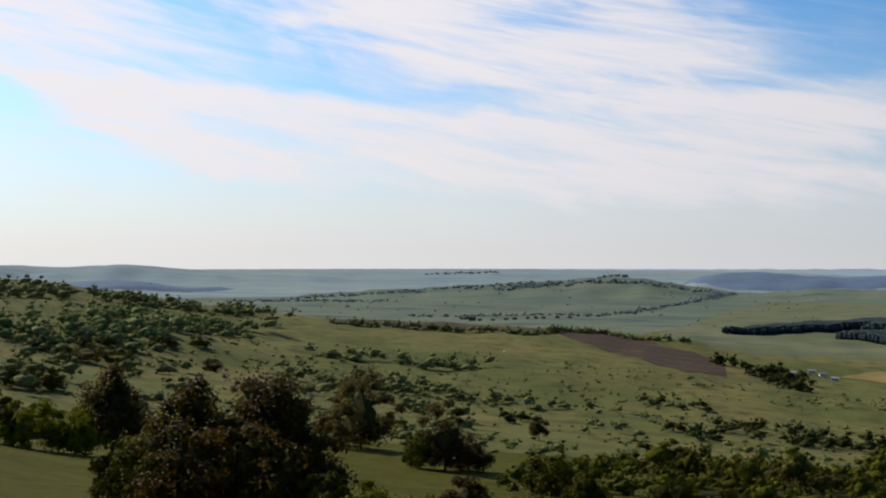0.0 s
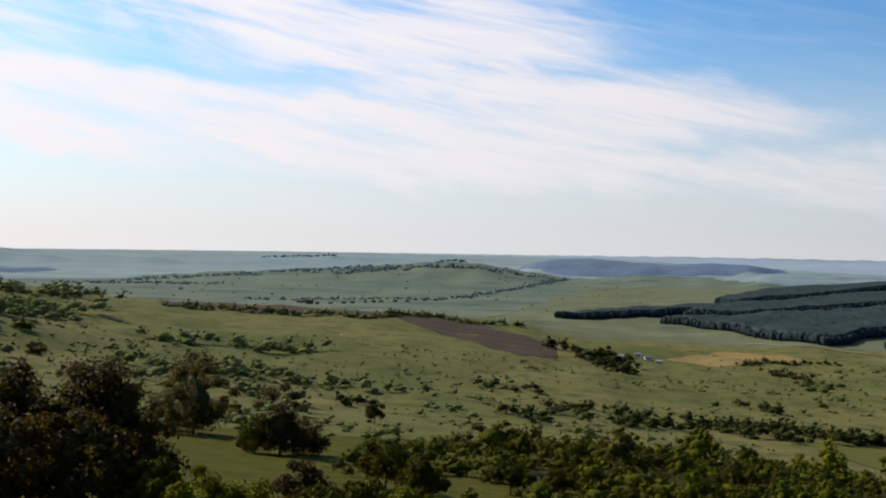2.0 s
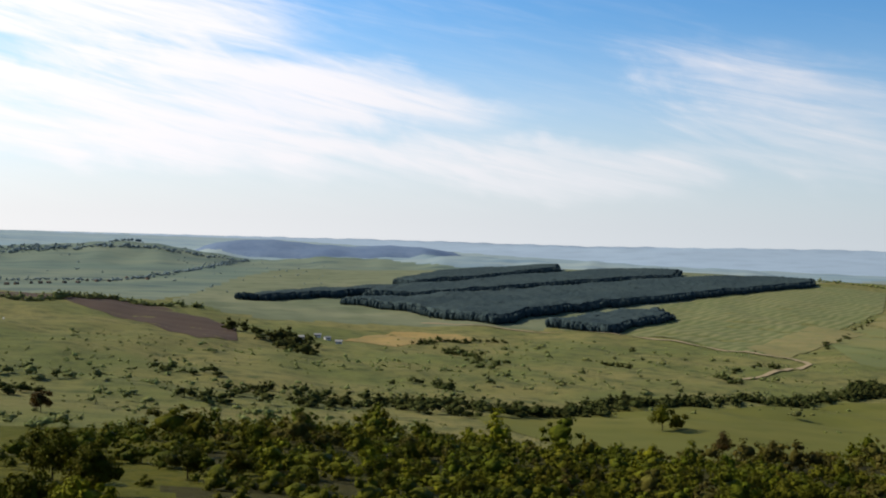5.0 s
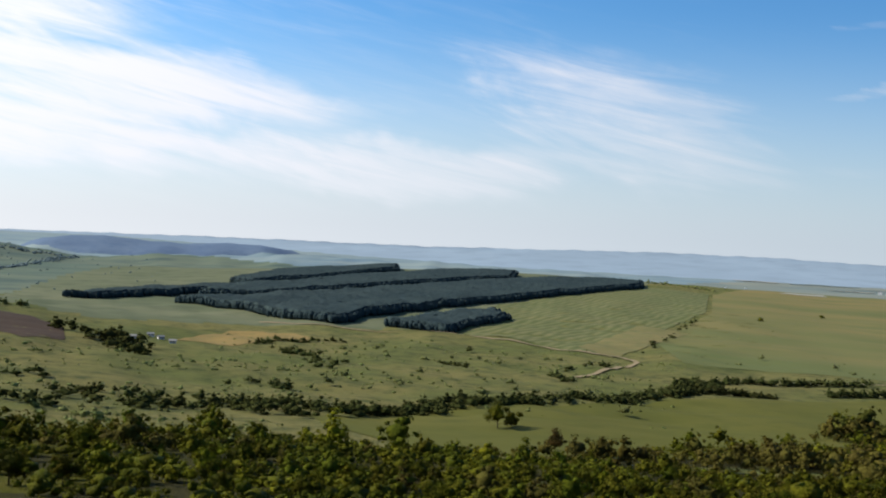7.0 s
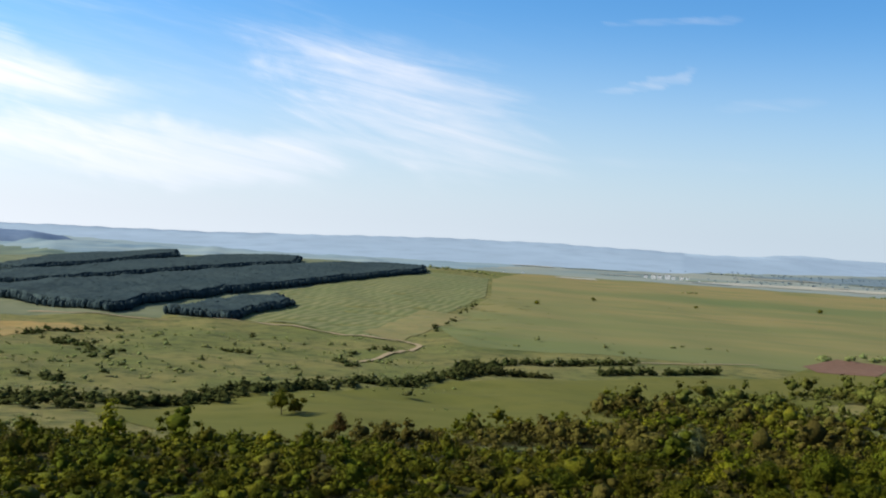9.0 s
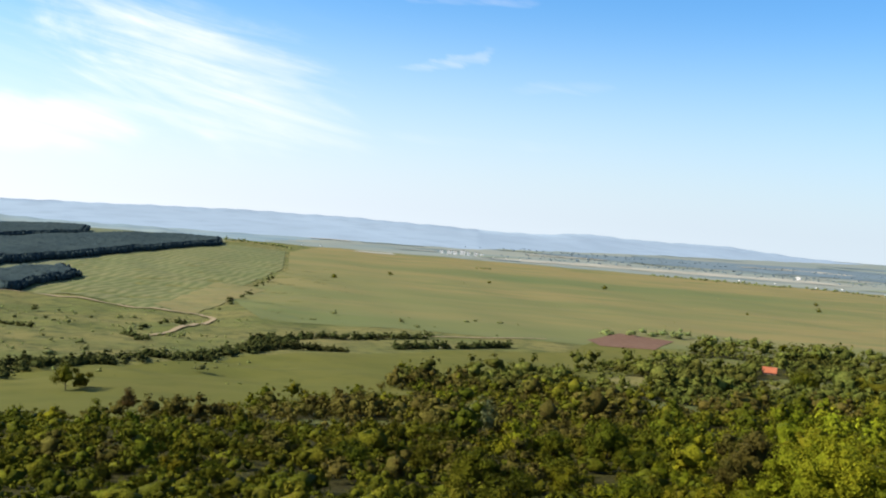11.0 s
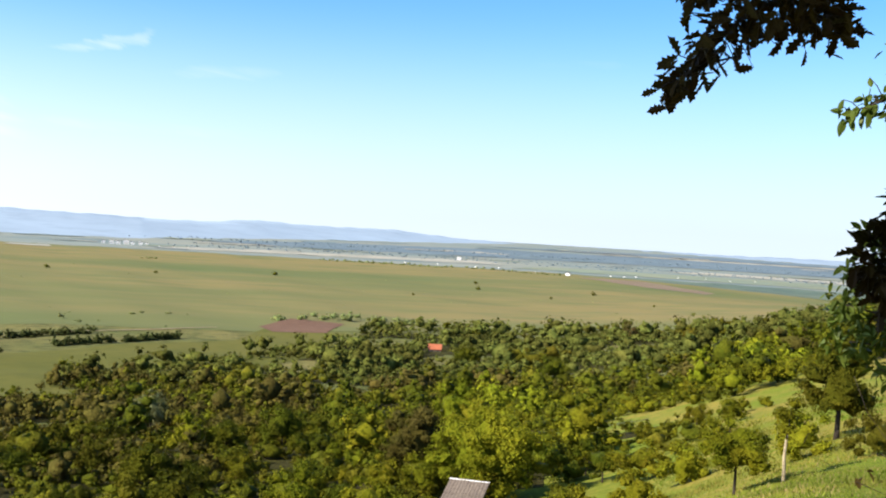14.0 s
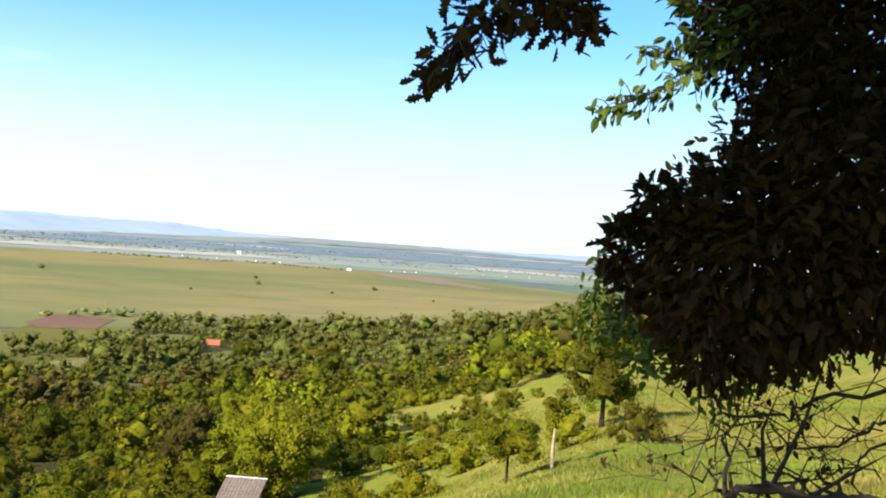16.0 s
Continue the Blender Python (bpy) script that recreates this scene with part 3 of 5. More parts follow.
WOOD_NEAR = ((-3, 95), (-10, 74), (-20, 60), (-60, 57), (-80, 62), (-83, 84), (-86, 108), (-89, 128), (-92.5, 165), (-95, 220), (-100, 300), (-110, 320))
FAR_SLOPE = ((40, 900), (26, 1000), (16, 780), (8, 740), (-2, 740), (-8, 760), (-10.5, 800), (-12.5, 1000), (-14.2, 1250), (-17, 1480), (-17, 1560), (4, 1560), (26, 1560), (40, 1560))
FAR_PASTURE = ((-11.0, 800), (-13.2, 660), (-16, 640), (-20, 650), (-24, 680), (-28, 672), (-31, 684), (-33.9, 664), (-36.4, 930), (-43.4, 1310), (-45, 1480), (-30, 1560), (-17, 1560), (-14.2, 1250), (-12.5, 1000))


def in_poly(x, y, poly):
    inside = np.zeros(x.shape, bool)
    px, py = np.array([p[0] for p in poly]), np.array([p[1] for p in poly])
    for i in range(len(poly)):
        j = i - 1
        cross = (py[i] > y) != (py[j] > y)
        inside ^= cross & (x < (px[j] - px[i]) * (y - py[i]) / (py[j] - py[i] + 1e-12) + px[i])
    return inside


def build_ground():
    inner = np.arange(-118, 46.01, 0.4)
    outer = np.arange(46.4 + 2.6, 360 - 118 - 0.5, 3.0)
    bear = np.concatenate([inner, outer])
    rad = np.concatenate([[0.6, 1.5, 3.0], np.exp(np.linspace(np.log(4.0), np.log(140.0), 50, endpoint=False)), np.exp(np.linspace(np.log(140.0), np.log(4920.0), 200))])
    B, Rr = np.meshgrid(bear, rad)
    X, Y = place(B, Rr)
    Z = ground(X, Y)
    nb, nr = len(bear), len(rad)
    v = np.concatenate([np.stack([X, Y, Z], -1).reshape(-1, 3), [[0, 0, -1.75]]])
    i = np.arange(nr - 1)[:, None] * nb
    j = np.arange(nb)[None, :]
    k = (j + 1) % nb
    f = np.stack([i + j, i + k, i + nb + k, i + nb + j], -1).reshape(-1, 4)
    f = np.concatenate([f[:, ::-1]])
    faces = f.tolist() + [[nr * nb, int((q + 1) % nb), int(q)] for q in range(nb)]
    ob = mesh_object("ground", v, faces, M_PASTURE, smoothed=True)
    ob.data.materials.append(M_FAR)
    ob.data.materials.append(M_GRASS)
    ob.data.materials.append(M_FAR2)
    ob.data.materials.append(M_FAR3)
    ob.data.materials.append(M_TURF)
    ob.data.materials.append(M_MIDLAND)
    ob.data.materials.append(M_WOODSHADE)
    ring = np.repeat(rad[:-1], nb)
    bb = np.tile(bear, nr - 1)
    # the farther rings take the ground colours that have haze painted in
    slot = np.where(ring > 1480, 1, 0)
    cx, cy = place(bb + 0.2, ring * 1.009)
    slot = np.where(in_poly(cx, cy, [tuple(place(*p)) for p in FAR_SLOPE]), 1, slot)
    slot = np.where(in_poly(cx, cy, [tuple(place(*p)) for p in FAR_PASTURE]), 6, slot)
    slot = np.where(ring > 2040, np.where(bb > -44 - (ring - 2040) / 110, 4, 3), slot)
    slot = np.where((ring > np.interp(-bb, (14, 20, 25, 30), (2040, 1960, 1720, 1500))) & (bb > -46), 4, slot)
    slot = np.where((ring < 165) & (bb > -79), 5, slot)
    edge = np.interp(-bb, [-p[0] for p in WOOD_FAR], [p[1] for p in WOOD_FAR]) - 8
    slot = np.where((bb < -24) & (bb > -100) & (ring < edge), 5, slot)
    # turf inside the hillside wood changes to the colour with shade painted in
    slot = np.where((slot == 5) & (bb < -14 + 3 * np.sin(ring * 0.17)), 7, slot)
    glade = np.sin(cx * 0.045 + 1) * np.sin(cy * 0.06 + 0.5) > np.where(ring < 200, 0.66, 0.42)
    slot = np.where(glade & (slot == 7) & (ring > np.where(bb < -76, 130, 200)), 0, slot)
    brim = -78 + 4 * np.sin(ring * 0.23) + 3 * np.sin(ring * 0.71)
    slot = np.where((ring < 190) & (bb < brim) & (bb > -130 + 5 * np.sin(ring * 0.31)), 2, slot)
    slot = np.where(ring < 24 + 4 * np.sin(bb * 0.21) + 3 * np.sin(bb * 0.53), 2, slot)
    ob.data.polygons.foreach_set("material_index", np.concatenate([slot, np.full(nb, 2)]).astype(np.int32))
    tagged(ob, "rolling green pasture and farmland falling to a wide valley", "ground", kind="structure")


build_ground()


def field(name, corners, mat, label, lift=0.12, cell=9.0, category="field"):
    """A field draped on the ground: corners are (bearing, distance)."""
    bm = bmesh.new()
    vs = [bm.verts.new((*map(float, place(b, d)), 0)) for b, d in corners]
    bm.faces.new(vs)
    bmesh.ops.triangulate(bm, faces=bm.faces[:])
    for _ in range(9):
        long = [e for e in bm.edges if e.calc_length() > cell * max(1.0, 0.0016 * (e.verts[0].co.length))]
        if not long or len(bm.faces) > 60000:
            break
        bmesh.ops.subdivide_edges(bm, edges=long, cuts=1)
        bmesh.ops.triangulate(bm, faces=[f for f in bm.faces if len(f.verts) > 3])
    co = np.array([v.co[:] for v in bm.verts])
    z = ground(co[:, 0], co[:, 1]) + lift * np.maximum(1.0, np.hypot(co[:, 0], co[:, 1]) / 500)
    for v, h in zip(bm.verts, z):
        # a wooded patch comes down to the ground along its edge
        v.co.z = h - (7.5 if lift > 0.5 and v.is_boundary else 0.0)
    for f in bm.faces:
        if f.normal.z < 0:
            f.normal_flip()
    me = bpy.data.meshes.new(name)
    bm.to_mesh(me)
    bm.free()
    me.materials.append(mat)
    me.polygons.foreach_set("use_smooth", [True] * len(me.polygons))
    return tagged(new(name, me), label, category, kind="structure")


def ribbon(name, points, width, mat, label, lift=0.25):
    p = []
    for (b0, d0), (b1, d1) in zip(points, points[1:]):
        n = max(int(np.hypot(*np.subtract(place(b1, d1), place(b0, d0))) / 6), 2)
        p += [np.array(place(b0, d0)) * (1 - t) + np.array(place(b1, d1)) * t for t in np.arange(n) / n]
    p.append(np.array(place(*points[-1])))
    p = np.array(p)
    d = np.gradient(p, axis=0)
    d /= np.linalg.norm(d, axis=1)[:, None]
    nrm = np.stack([-d[:, 1], d[:, 0]], 1)
    rows = [p + nrm * width * k for k in (-0.5, 0, 0.5)]
    v = np.concatenate([np.column_stack([q, ground(q[:, 0], q[:, 1]) + lift]) for q in rows])
    n = len(p)
    f = [[a * n + i, a * n + n + i, a * n + n + i + 1, a * n + i + 1][::-1] for a in (0, 1) for i in range(n - 1)]
    return tagged(mesh_object(name, v, f, mat), label, "road", kind="structure")


field("hayfield", [(-47.3, 1250), (-47.3, 960), (-44.5, 690), (-46, 560), (-53, 560), (-60, 555), (-62.5, 600), (-65, 650), (-67.5, 640), (-68, 575), (-72, 590), (-80, 600), (-88, 620), (-95, 700), (-97, 1300), (-90, 1480), (-80, 1560),
                   (-65, 1520), (-55, 1500), (-49, 1470)], M_OLIVE, "broad ripening hayfield on a gentle rise", 0.10, 14.0)
field("mown_field", [(-34.2, 667), (-38.0, 633), (-42.4, 574), (-43.7, 690), (-47.0, 966), (-47.1, 1255), (-43.4, 1300), (-36.4, 925)], M_STRIPS, "hay field mown in rows beside the plantation", 0.14)
field("dry_field", [(-40.6, 617), (-43.8, 793), (-46.2, 761), (-45.3, 710), (-42.4, 574)], M_PARCHED, "small dry yellow field below the mown rows", 0.22)
field("yellow_field", [(-19.7, 532), (-22.6, 613), (-25.6, 620), (-26.8, 580), (-22.7, 516)], M_TAN, "yellow stubble field in the valley", 0.16)
field("ploughed_field", [(-5.9, 571), (-7.5, 643), (-10.7, 609), (-14.4, 524), (-14.5, 463), (-12.5, 440)], M_PLOUGH, "freshly ploughed brown field on the slope", 0.16)
field("ploughed_field", [(5.9, 554), (6.2, 640), (0, 640), (-5.6, 640), (-5.7, 575), (0.7, 540)], M_PLOUGH, "long ploughed strip behind a hedge", 0.16)
field("ploughed_field", [(-63.1, 598), (-64.7, 640), (-67.5, 625), (-66.6, 563), (-63.8, 564)], M_REDSOIL, "small bare brown plot beyond the woodland", 0.26)
field("meadow", [(-26.5, 268), (-30.5, 274), (-34.6, 318), (-41.6, 352), (-45.2, 392), (-50.4, 424), (-56, 466), (-62, 510), (-63.5, 590), (-68, 560), (-66, 440), (-58, 340), (-47, 230), (-40, 190), (-32, 200)],
      M_MEADOW, "flat bright green meadow along the creek", 0.14)
ribbon("dirt_track", [(-50.8, 504), (-52.4, 514), (-54.1, 527), (-57.5, 546), (-61, 570)], 2.4, M_DIRT, "pale gravel track along the foot of the hayfield", 0.4)
ribbon("dirt_road", [(-24, 690), (-29, 668), (-33.9, 657), (-38.0, 619), (-43.0, 576), (-43.7, 553), (-42.2, 490), (-40.7, 457), (-39.8, 446)], 2.8, M_DIRT, "pale dirt road winding through the valley", 0.5)


# ---- distant range ----
RANGE_FOOT = ((60, 3600), (22, 4000), (-16, 4000), (-28, 3000), (-36, 2600), (-57, 2600), (-64, 3200), (-72, 3800), (-80, 4000), (-115, 4000))


def build_range(name, heights, mat, label):
    """A far mountain chain: crest elevations in degrees by bearing, and its foot on the plain."""
    b = np.arange(-114.0, 58.0, 0.12)
    crest = np.interp(-b, [-h[0] for h in heights], [h[1] for h in heights])
    crest = np.convolve(np.pad(crest, 6, mode="edge"), np.ones(13) / 13, "valid")
    ragged = 0.02 * np.sin(b * 2.1 + 1) * np.sin(b * 0.83) + 0.012 * np.sin(b * 5.3 + 1)
    foot = np.interp(-b, [-p[0] for p in RANGE_FOOT], [p[1] for p in RANGE_FOOT])
    far = np.minimum(foot + 800, 4750.0)
    rows = []
    for k, f in enumerate((0.0, 0.15, 0.35, 0.6, 0.82, 1.0, 1.12)):
        d = foot + (far - foot) * min(f, 1.0) + (60 if f > 1 else 0)
        e0 = np.degrees(np.arctan2(PLAIN - 4, foot))
        e = e0 + (crest - e0) * min(f, 1.0) + ragged * (f >= 1)
        z = d * np.tan(np.radians(e)) - (60 if f > 1 else 0)
        x, y = place(b, d)
        rows.append(np.stack([x, y, z], 1))
    n = len(b)
    f = [[a * n + i, a * n + i + 1, a * n + n + i + 1, a * n + n + i] for a in range(6) for i in range(n - 1)]
    return tagged(mesh_object(name, np.concatenate(rows), f, mat, smoothed=True), label, "mountains", kind="structure")


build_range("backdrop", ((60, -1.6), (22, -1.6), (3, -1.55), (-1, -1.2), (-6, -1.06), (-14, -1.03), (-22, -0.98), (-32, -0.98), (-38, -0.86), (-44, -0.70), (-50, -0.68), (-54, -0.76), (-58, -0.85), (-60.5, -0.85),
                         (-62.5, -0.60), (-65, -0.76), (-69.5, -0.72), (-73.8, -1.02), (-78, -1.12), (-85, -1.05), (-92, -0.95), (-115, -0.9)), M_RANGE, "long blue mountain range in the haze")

# far plain: stubble strips, crops and woods, greyed and blued in colour for haze
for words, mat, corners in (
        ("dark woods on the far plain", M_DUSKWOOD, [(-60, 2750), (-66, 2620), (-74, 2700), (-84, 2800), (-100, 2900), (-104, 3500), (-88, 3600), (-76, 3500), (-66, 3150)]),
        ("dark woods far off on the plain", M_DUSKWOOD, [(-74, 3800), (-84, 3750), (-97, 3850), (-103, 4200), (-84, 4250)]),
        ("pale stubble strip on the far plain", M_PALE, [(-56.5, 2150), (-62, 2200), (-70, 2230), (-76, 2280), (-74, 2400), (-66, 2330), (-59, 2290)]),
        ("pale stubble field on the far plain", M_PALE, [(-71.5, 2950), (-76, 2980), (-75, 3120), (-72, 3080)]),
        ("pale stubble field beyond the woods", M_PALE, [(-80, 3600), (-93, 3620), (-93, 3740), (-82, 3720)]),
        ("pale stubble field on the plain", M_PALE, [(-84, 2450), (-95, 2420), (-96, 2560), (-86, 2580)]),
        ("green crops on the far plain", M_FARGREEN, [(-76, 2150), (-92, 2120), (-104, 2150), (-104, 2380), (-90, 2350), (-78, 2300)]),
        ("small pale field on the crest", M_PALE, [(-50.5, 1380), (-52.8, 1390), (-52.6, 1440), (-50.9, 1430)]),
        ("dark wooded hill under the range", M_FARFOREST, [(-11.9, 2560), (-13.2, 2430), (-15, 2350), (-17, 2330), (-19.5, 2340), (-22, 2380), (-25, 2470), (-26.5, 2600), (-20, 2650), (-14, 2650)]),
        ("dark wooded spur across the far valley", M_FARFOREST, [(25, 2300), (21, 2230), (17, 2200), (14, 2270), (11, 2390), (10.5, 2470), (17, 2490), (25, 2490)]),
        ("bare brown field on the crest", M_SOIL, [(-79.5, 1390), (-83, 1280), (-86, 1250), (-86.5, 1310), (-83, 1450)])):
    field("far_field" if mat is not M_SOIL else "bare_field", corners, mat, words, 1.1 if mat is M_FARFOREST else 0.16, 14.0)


rng = np.random.default_rng(77)
for k in range(60):
    b = rng.uniform(-103, -46)
    d = 2130 * math.exp(rng.uniform(0, 0.62))
    wide, deep = rng.uniform(0.8, 4.0), rng.uniform(15, 60) * d / 2500
    skew = rng.uniform(-60, 60)
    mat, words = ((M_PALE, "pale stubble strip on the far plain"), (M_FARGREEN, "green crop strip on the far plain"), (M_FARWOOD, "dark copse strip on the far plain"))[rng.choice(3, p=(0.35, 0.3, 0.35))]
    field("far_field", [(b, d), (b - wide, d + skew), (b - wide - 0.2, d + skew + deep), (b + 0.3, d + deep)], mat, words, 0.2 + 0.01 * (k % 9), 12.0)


# ---- woods ----
def plantation(label, corners, step, height, seed):
    """A block of close-planted trees: one rough canopy over its whole area, with single trees along its edges."""
    rng = np.random.default_rng(seed)
    poly = [tuple(map(float, place(b, d))) for b, d in corners]
    xs, ys = np.arange(min(p[0] for p in poly), max(p[0] for p in poly), step), np.arange(min(p[1] for p in poly), max(p[1] for p in poly), step)
    gx, gy = np.meshgrid(xs, ys)
    keep = in_poly(gx, gy, poly)
    gx, gy = gx + rng.normal(0, step * 0.3, gx.shape), gy + rng.normal(0, step * 0.3, gy.shape)
    top = ground(gx, gy) + height * (0.93 + 0.05 * np.sin(gx * 0.05) * np.sin(gy * 0.04) + rng.uniform(-0.085, 0.085, gx.shape))
    n, m = gx.shape
    cell = keep[:-1, :-1] & keep[1:, :-1] & keep[:-1, 1:] & keep[1:, 1:]
    i, j = np.nonzero(cell)
    a = i * m + j
    quads = np.stack([a, a + 1, a + m + 1, a + m], 1)
    canopy = mesh_object("plantation", np.stack([gx, gy, top], -1).reshape(-1, 3), quads, M_PINE, smoothed=True)
    bm = bmesh.new()
    bm.from_mesh(canopy.data)
    bmesh.ops.delete(bm, geom=[v for v in bm.verts if not v.link_faces], context="VERTS")
    rim = bmesh.ops.extrude_edge_only(bm, edges=[e for e in bm.edges if e.is_boundary])["geom"]
    for v in (g for g in rim if isinstance(g, bmesh.types.BMVert)):
        v.co.z -= height + 1.5
    ring = np.array(poly + poly[:1])
    edge = []
    for p, q in zip(ring, ring[1:]):
        for t in np.arange(0, 1, 1.3 / np.hypot(*(q - p))):
            x, y = p + (q - p) * t + rng.normal(0, 1.0, 2)
            edge.append((x, y, height * rng.uniform(0.74, 0.96)))
    v0, f0 = ICO[1]
    zs = ground(np.array([e[0] for e in edge]), np.array([e[1] for e in edge]))
    trees = [(v0 * (h * 0.30, h * 0.30, h * 0.50) * rng.uniform(0.8, 1.15, (len(v0), 1)) + (x, y, z + h * 0.49), f0) for (x, y, h), z in zip(edge, zs)]
    rest = bpy.data.meshes.new("edge_trees")
    rest.from_pydata(*(lambda v, f: (v.tolist(), [], f))(*join(trees)))
    bm.from_mesh(rest)
    bm.to_mesh(canopy.data)
    bm.free()
    bpy.data.meshes.remove(rest)
    return tagged(canopy, label, "woodland", kind="stuff")


plantation("dense dark plantation block with straight edges", [(-19.8, 850), (-24.1, 760), (-27.8, 690), (-30.3, 785), (-33.5, 870), (-37.2, 980), (-43.7, 1255), (-43.7, 1330), (-41, 1320), (-37, 1200), (-30, 1020), (-24, 900)], 2.2, 6.8, 3)
plantation("dark plantation strip reaching into the fields", [(-14.4, 860), (-16.2, 875), (-20, 960), (-25, 1075), (-26, 1120), (-21, 1040), (-17, 950)], 2.2, 6.2, 4)
plantation("dark plantation block along the hilltop", [(-21, 945), (-24, 945), (-30, 1068), (-37, 1250), (-37.2, 1365), (-34, 1345), (-28, 1185), (-23, 1030)], 2.4, 7.0, 5)
plantation("dark plantation block behind the others", [(-23.5, 1100), (-28, 1225), (-31, 1345), (-31, 1460), (-25, 1330), (-22.5, 1150)], 2.6, 7.6, 6)
plantation("small dark plantation square by the mown field", [(-30.6, 692), (-32.4, 748), (-35, 808), (-36.2, 836), (-36.9, 782), (-33.8, 668)], 2.0, 5.8, 7)

def wood_limits(b):
    n = np.interp(-b, [-p[0] for p in WOOD_NEAR], [p[1] for p in WOOD_NEAR])
    f = np.interp(-b, [-p[0] for p in WOOD_FAR], [p[1] for p in WOOD_FAR])
    return n, f


def wood_spots(rng, n, b0, b1, d0, d1, gap):
    """Random spots of the hillside wood, at least gap apart (growing with distance), with a few clearings."""
    out, grid = [], {}
    for _ in range(n * 30):
        b = rng.uniform(b0, b1)
        lo, hi = wood_limits(b)
        d = math.sqrt(rng.uniform(max(lo, d0) ** 2, max(min(hi, d1), max(lo, d0) + 1) ** 2))
        if d > hi or d < lo:
            continue
        x, y = map(float, place(b, d))
        if b > -14.5 and d < 150 and rng.random() < 0.62:
            continue
        if (d > 200 or b < -76) and math.sin(x * 0.045 + 1) * math.sin(y * 0.06 + 0.5) > (0.60 if d < 200 else 0.34) + 0.2 * rng.random():
            continue
        if math.hypot(x - SHED[0], y - SHED[1]) < 6.0 or (abs(b + 74.4) < 2.6 and 60 < d < 84) or (b < -81.5 and 140 < d < 162) or math.hypot(x - HOUSE[0], y - HOUSE[1]) < 9.0 or (abs(b + 72.3) < 0.75 and 445 < d < 492):
            continue
        key = (int(x // gap), int(y // gap))
        if any(math.hypot(x - p, y - q) < gap for i in (-1, 0, 1) for j in (-1, 0, 1) for p, q in grid.get((key[0] + i, key[1] + j), ())):
            continue
        grid.setdefault(key, []).append((x, y))
        out.append((x, y))
        if len(out) >= n:
            break
    return out


SHED = at(-74.2, 81)
HOUSE = at(-72.3, 492)

PROTOS = []
KINDS = (("tree", 5.6, 5.4, 2000, M_LEAF, "leafy green hillside tree with a rounded crown", 0.17), ("tree", 6.2, 5.2, 2000, M_LEAF2, "yellow-green hillside tree with a broad crown", 0.12),
         ("shrub", 3.6, 5.0, 1700, M_LEAF, "dense green hawthorn shrub on the slope", 0.15), ("shrub", 3.0, 4.6, 1500, M_LEAF2, "low yellow-green shrub on the slope", 0.12),
         ("tree", 5.0, 4.6, 1700, M_LEAF3, "dull olive thicket tree on the slope", 0.12), ("shrub", 3.4, 4.4, 1500, M_LEAF3, "dull olive thicket shrub on the slope", 0.12),
         ("tree", 4.6, 5.6, 1900, M_LEAF, "low spreading green tree on the slope", 0.10), ("spire", 5.2, 3.4, 1400, M_LEAF3, "narrow pointed green tree on the slope", 0.03),
         ("shrub", 3.2, 4.4, 1300, M_BROWN, "brownish half-bare shrub on the slope", 0.04),
         ("shrub", 3.3, 4.4, 1500, M_WALNUT, "bright yellow-green bush on the slope", 0.01), ("tree", 4.6, 4.8, 1600, M_WALNUT, "bright yellow-green young tree on the slope", 0.01))
for i, (kind, h, w, n, mat, words, share) in enumerate(KINDS):
    PROTOS.append(make_tree("tree" if kind != "shrub" else "shrub", 100 + i, kind, h, w, int(n * 0.5), 0.30, mat, words, "tree" if kind != "shrub" else "shrub"))
    tagged(PROTOS[-1], group="hillside wood")


rng = np.random.default_rng(11)
near = wood_spots(rng, 215, -100, -3, 57, 150, 3.0)
weights = np.array([k[6] for k in KINDS])
for x, y in near:
    d = math.hypot(x, y)
    # yellow-green kinds prevail to the right, partly to paint the front light there
    light = weights * (np.array([{M_LEAF2: 3.0, M_WALNUT: 34.0 if d < 105 else 12.0}.get(k[4], 1.0) for k in KINDS]) if y < 0.4 * x else np.array([0.5 if k[4] is M_LEAF2 else 1.0 for k in KINDS]))
    i = rng.choice(len(KINDS), p=light / light.sum())
    s = (0.45 + 0.7 * rng.random() ** 1.6) * (0.62 + 0.38 * min(max((d - 55) / 70, 0), 1))
    if x > 0 and y < 0.15 * x and 92 < d < 142:
        s *= 0.42
    if x < 1.2 * y:
        s *= 0.66
    m = Matrix.Translation((x, y, float(ground(x, y)[0]))) @ Matrix.Rotation(rng.uniform(0, 6.3), 4, "Z") @ Matrix.Diagonal((s, s, s * rng.uniform(0.8, 1.2), 1))
    copy_thing(PROTOS[i], m)
for i, pr in enumerate(PROTOS):
    pr.scale = (0.62, 0.62, 0.6)
    pr.location = at(-60 - 2.6 * i, 98 + 3 * i)

UNDER = [bough_plant(240 + i, "shrub", 2.2, 3.6, 7, 20, 0.25) for i in range(4)]
SHAPES = (("tree", 5.4, 5.4), ("shrub", 3.6, 5.2), ("tree", 4.8, 5.0), ("shrub", 3.2, 4.6), ("tree", 6.4, 4.8), ("tree", 5.0, 6.2), ("spire", 6.0, 3.6))
MIDDLE = [bough_plant(260 + i, k, h, w, 13, 27, 0.36) for i, (k, h, w) in enumerate(SHAPES)]
CHEAP = [bough_plant(200 + i, k, h, w, 11, 10, 0.46) for i, (k, h, w) in enumerate(SHAPES)]
CHEAPER = [bough_plant(250 + i, k, h, w, 5, 8, 0.62) for i, (k, h, w) in enumerate(SHAPES[:6])]
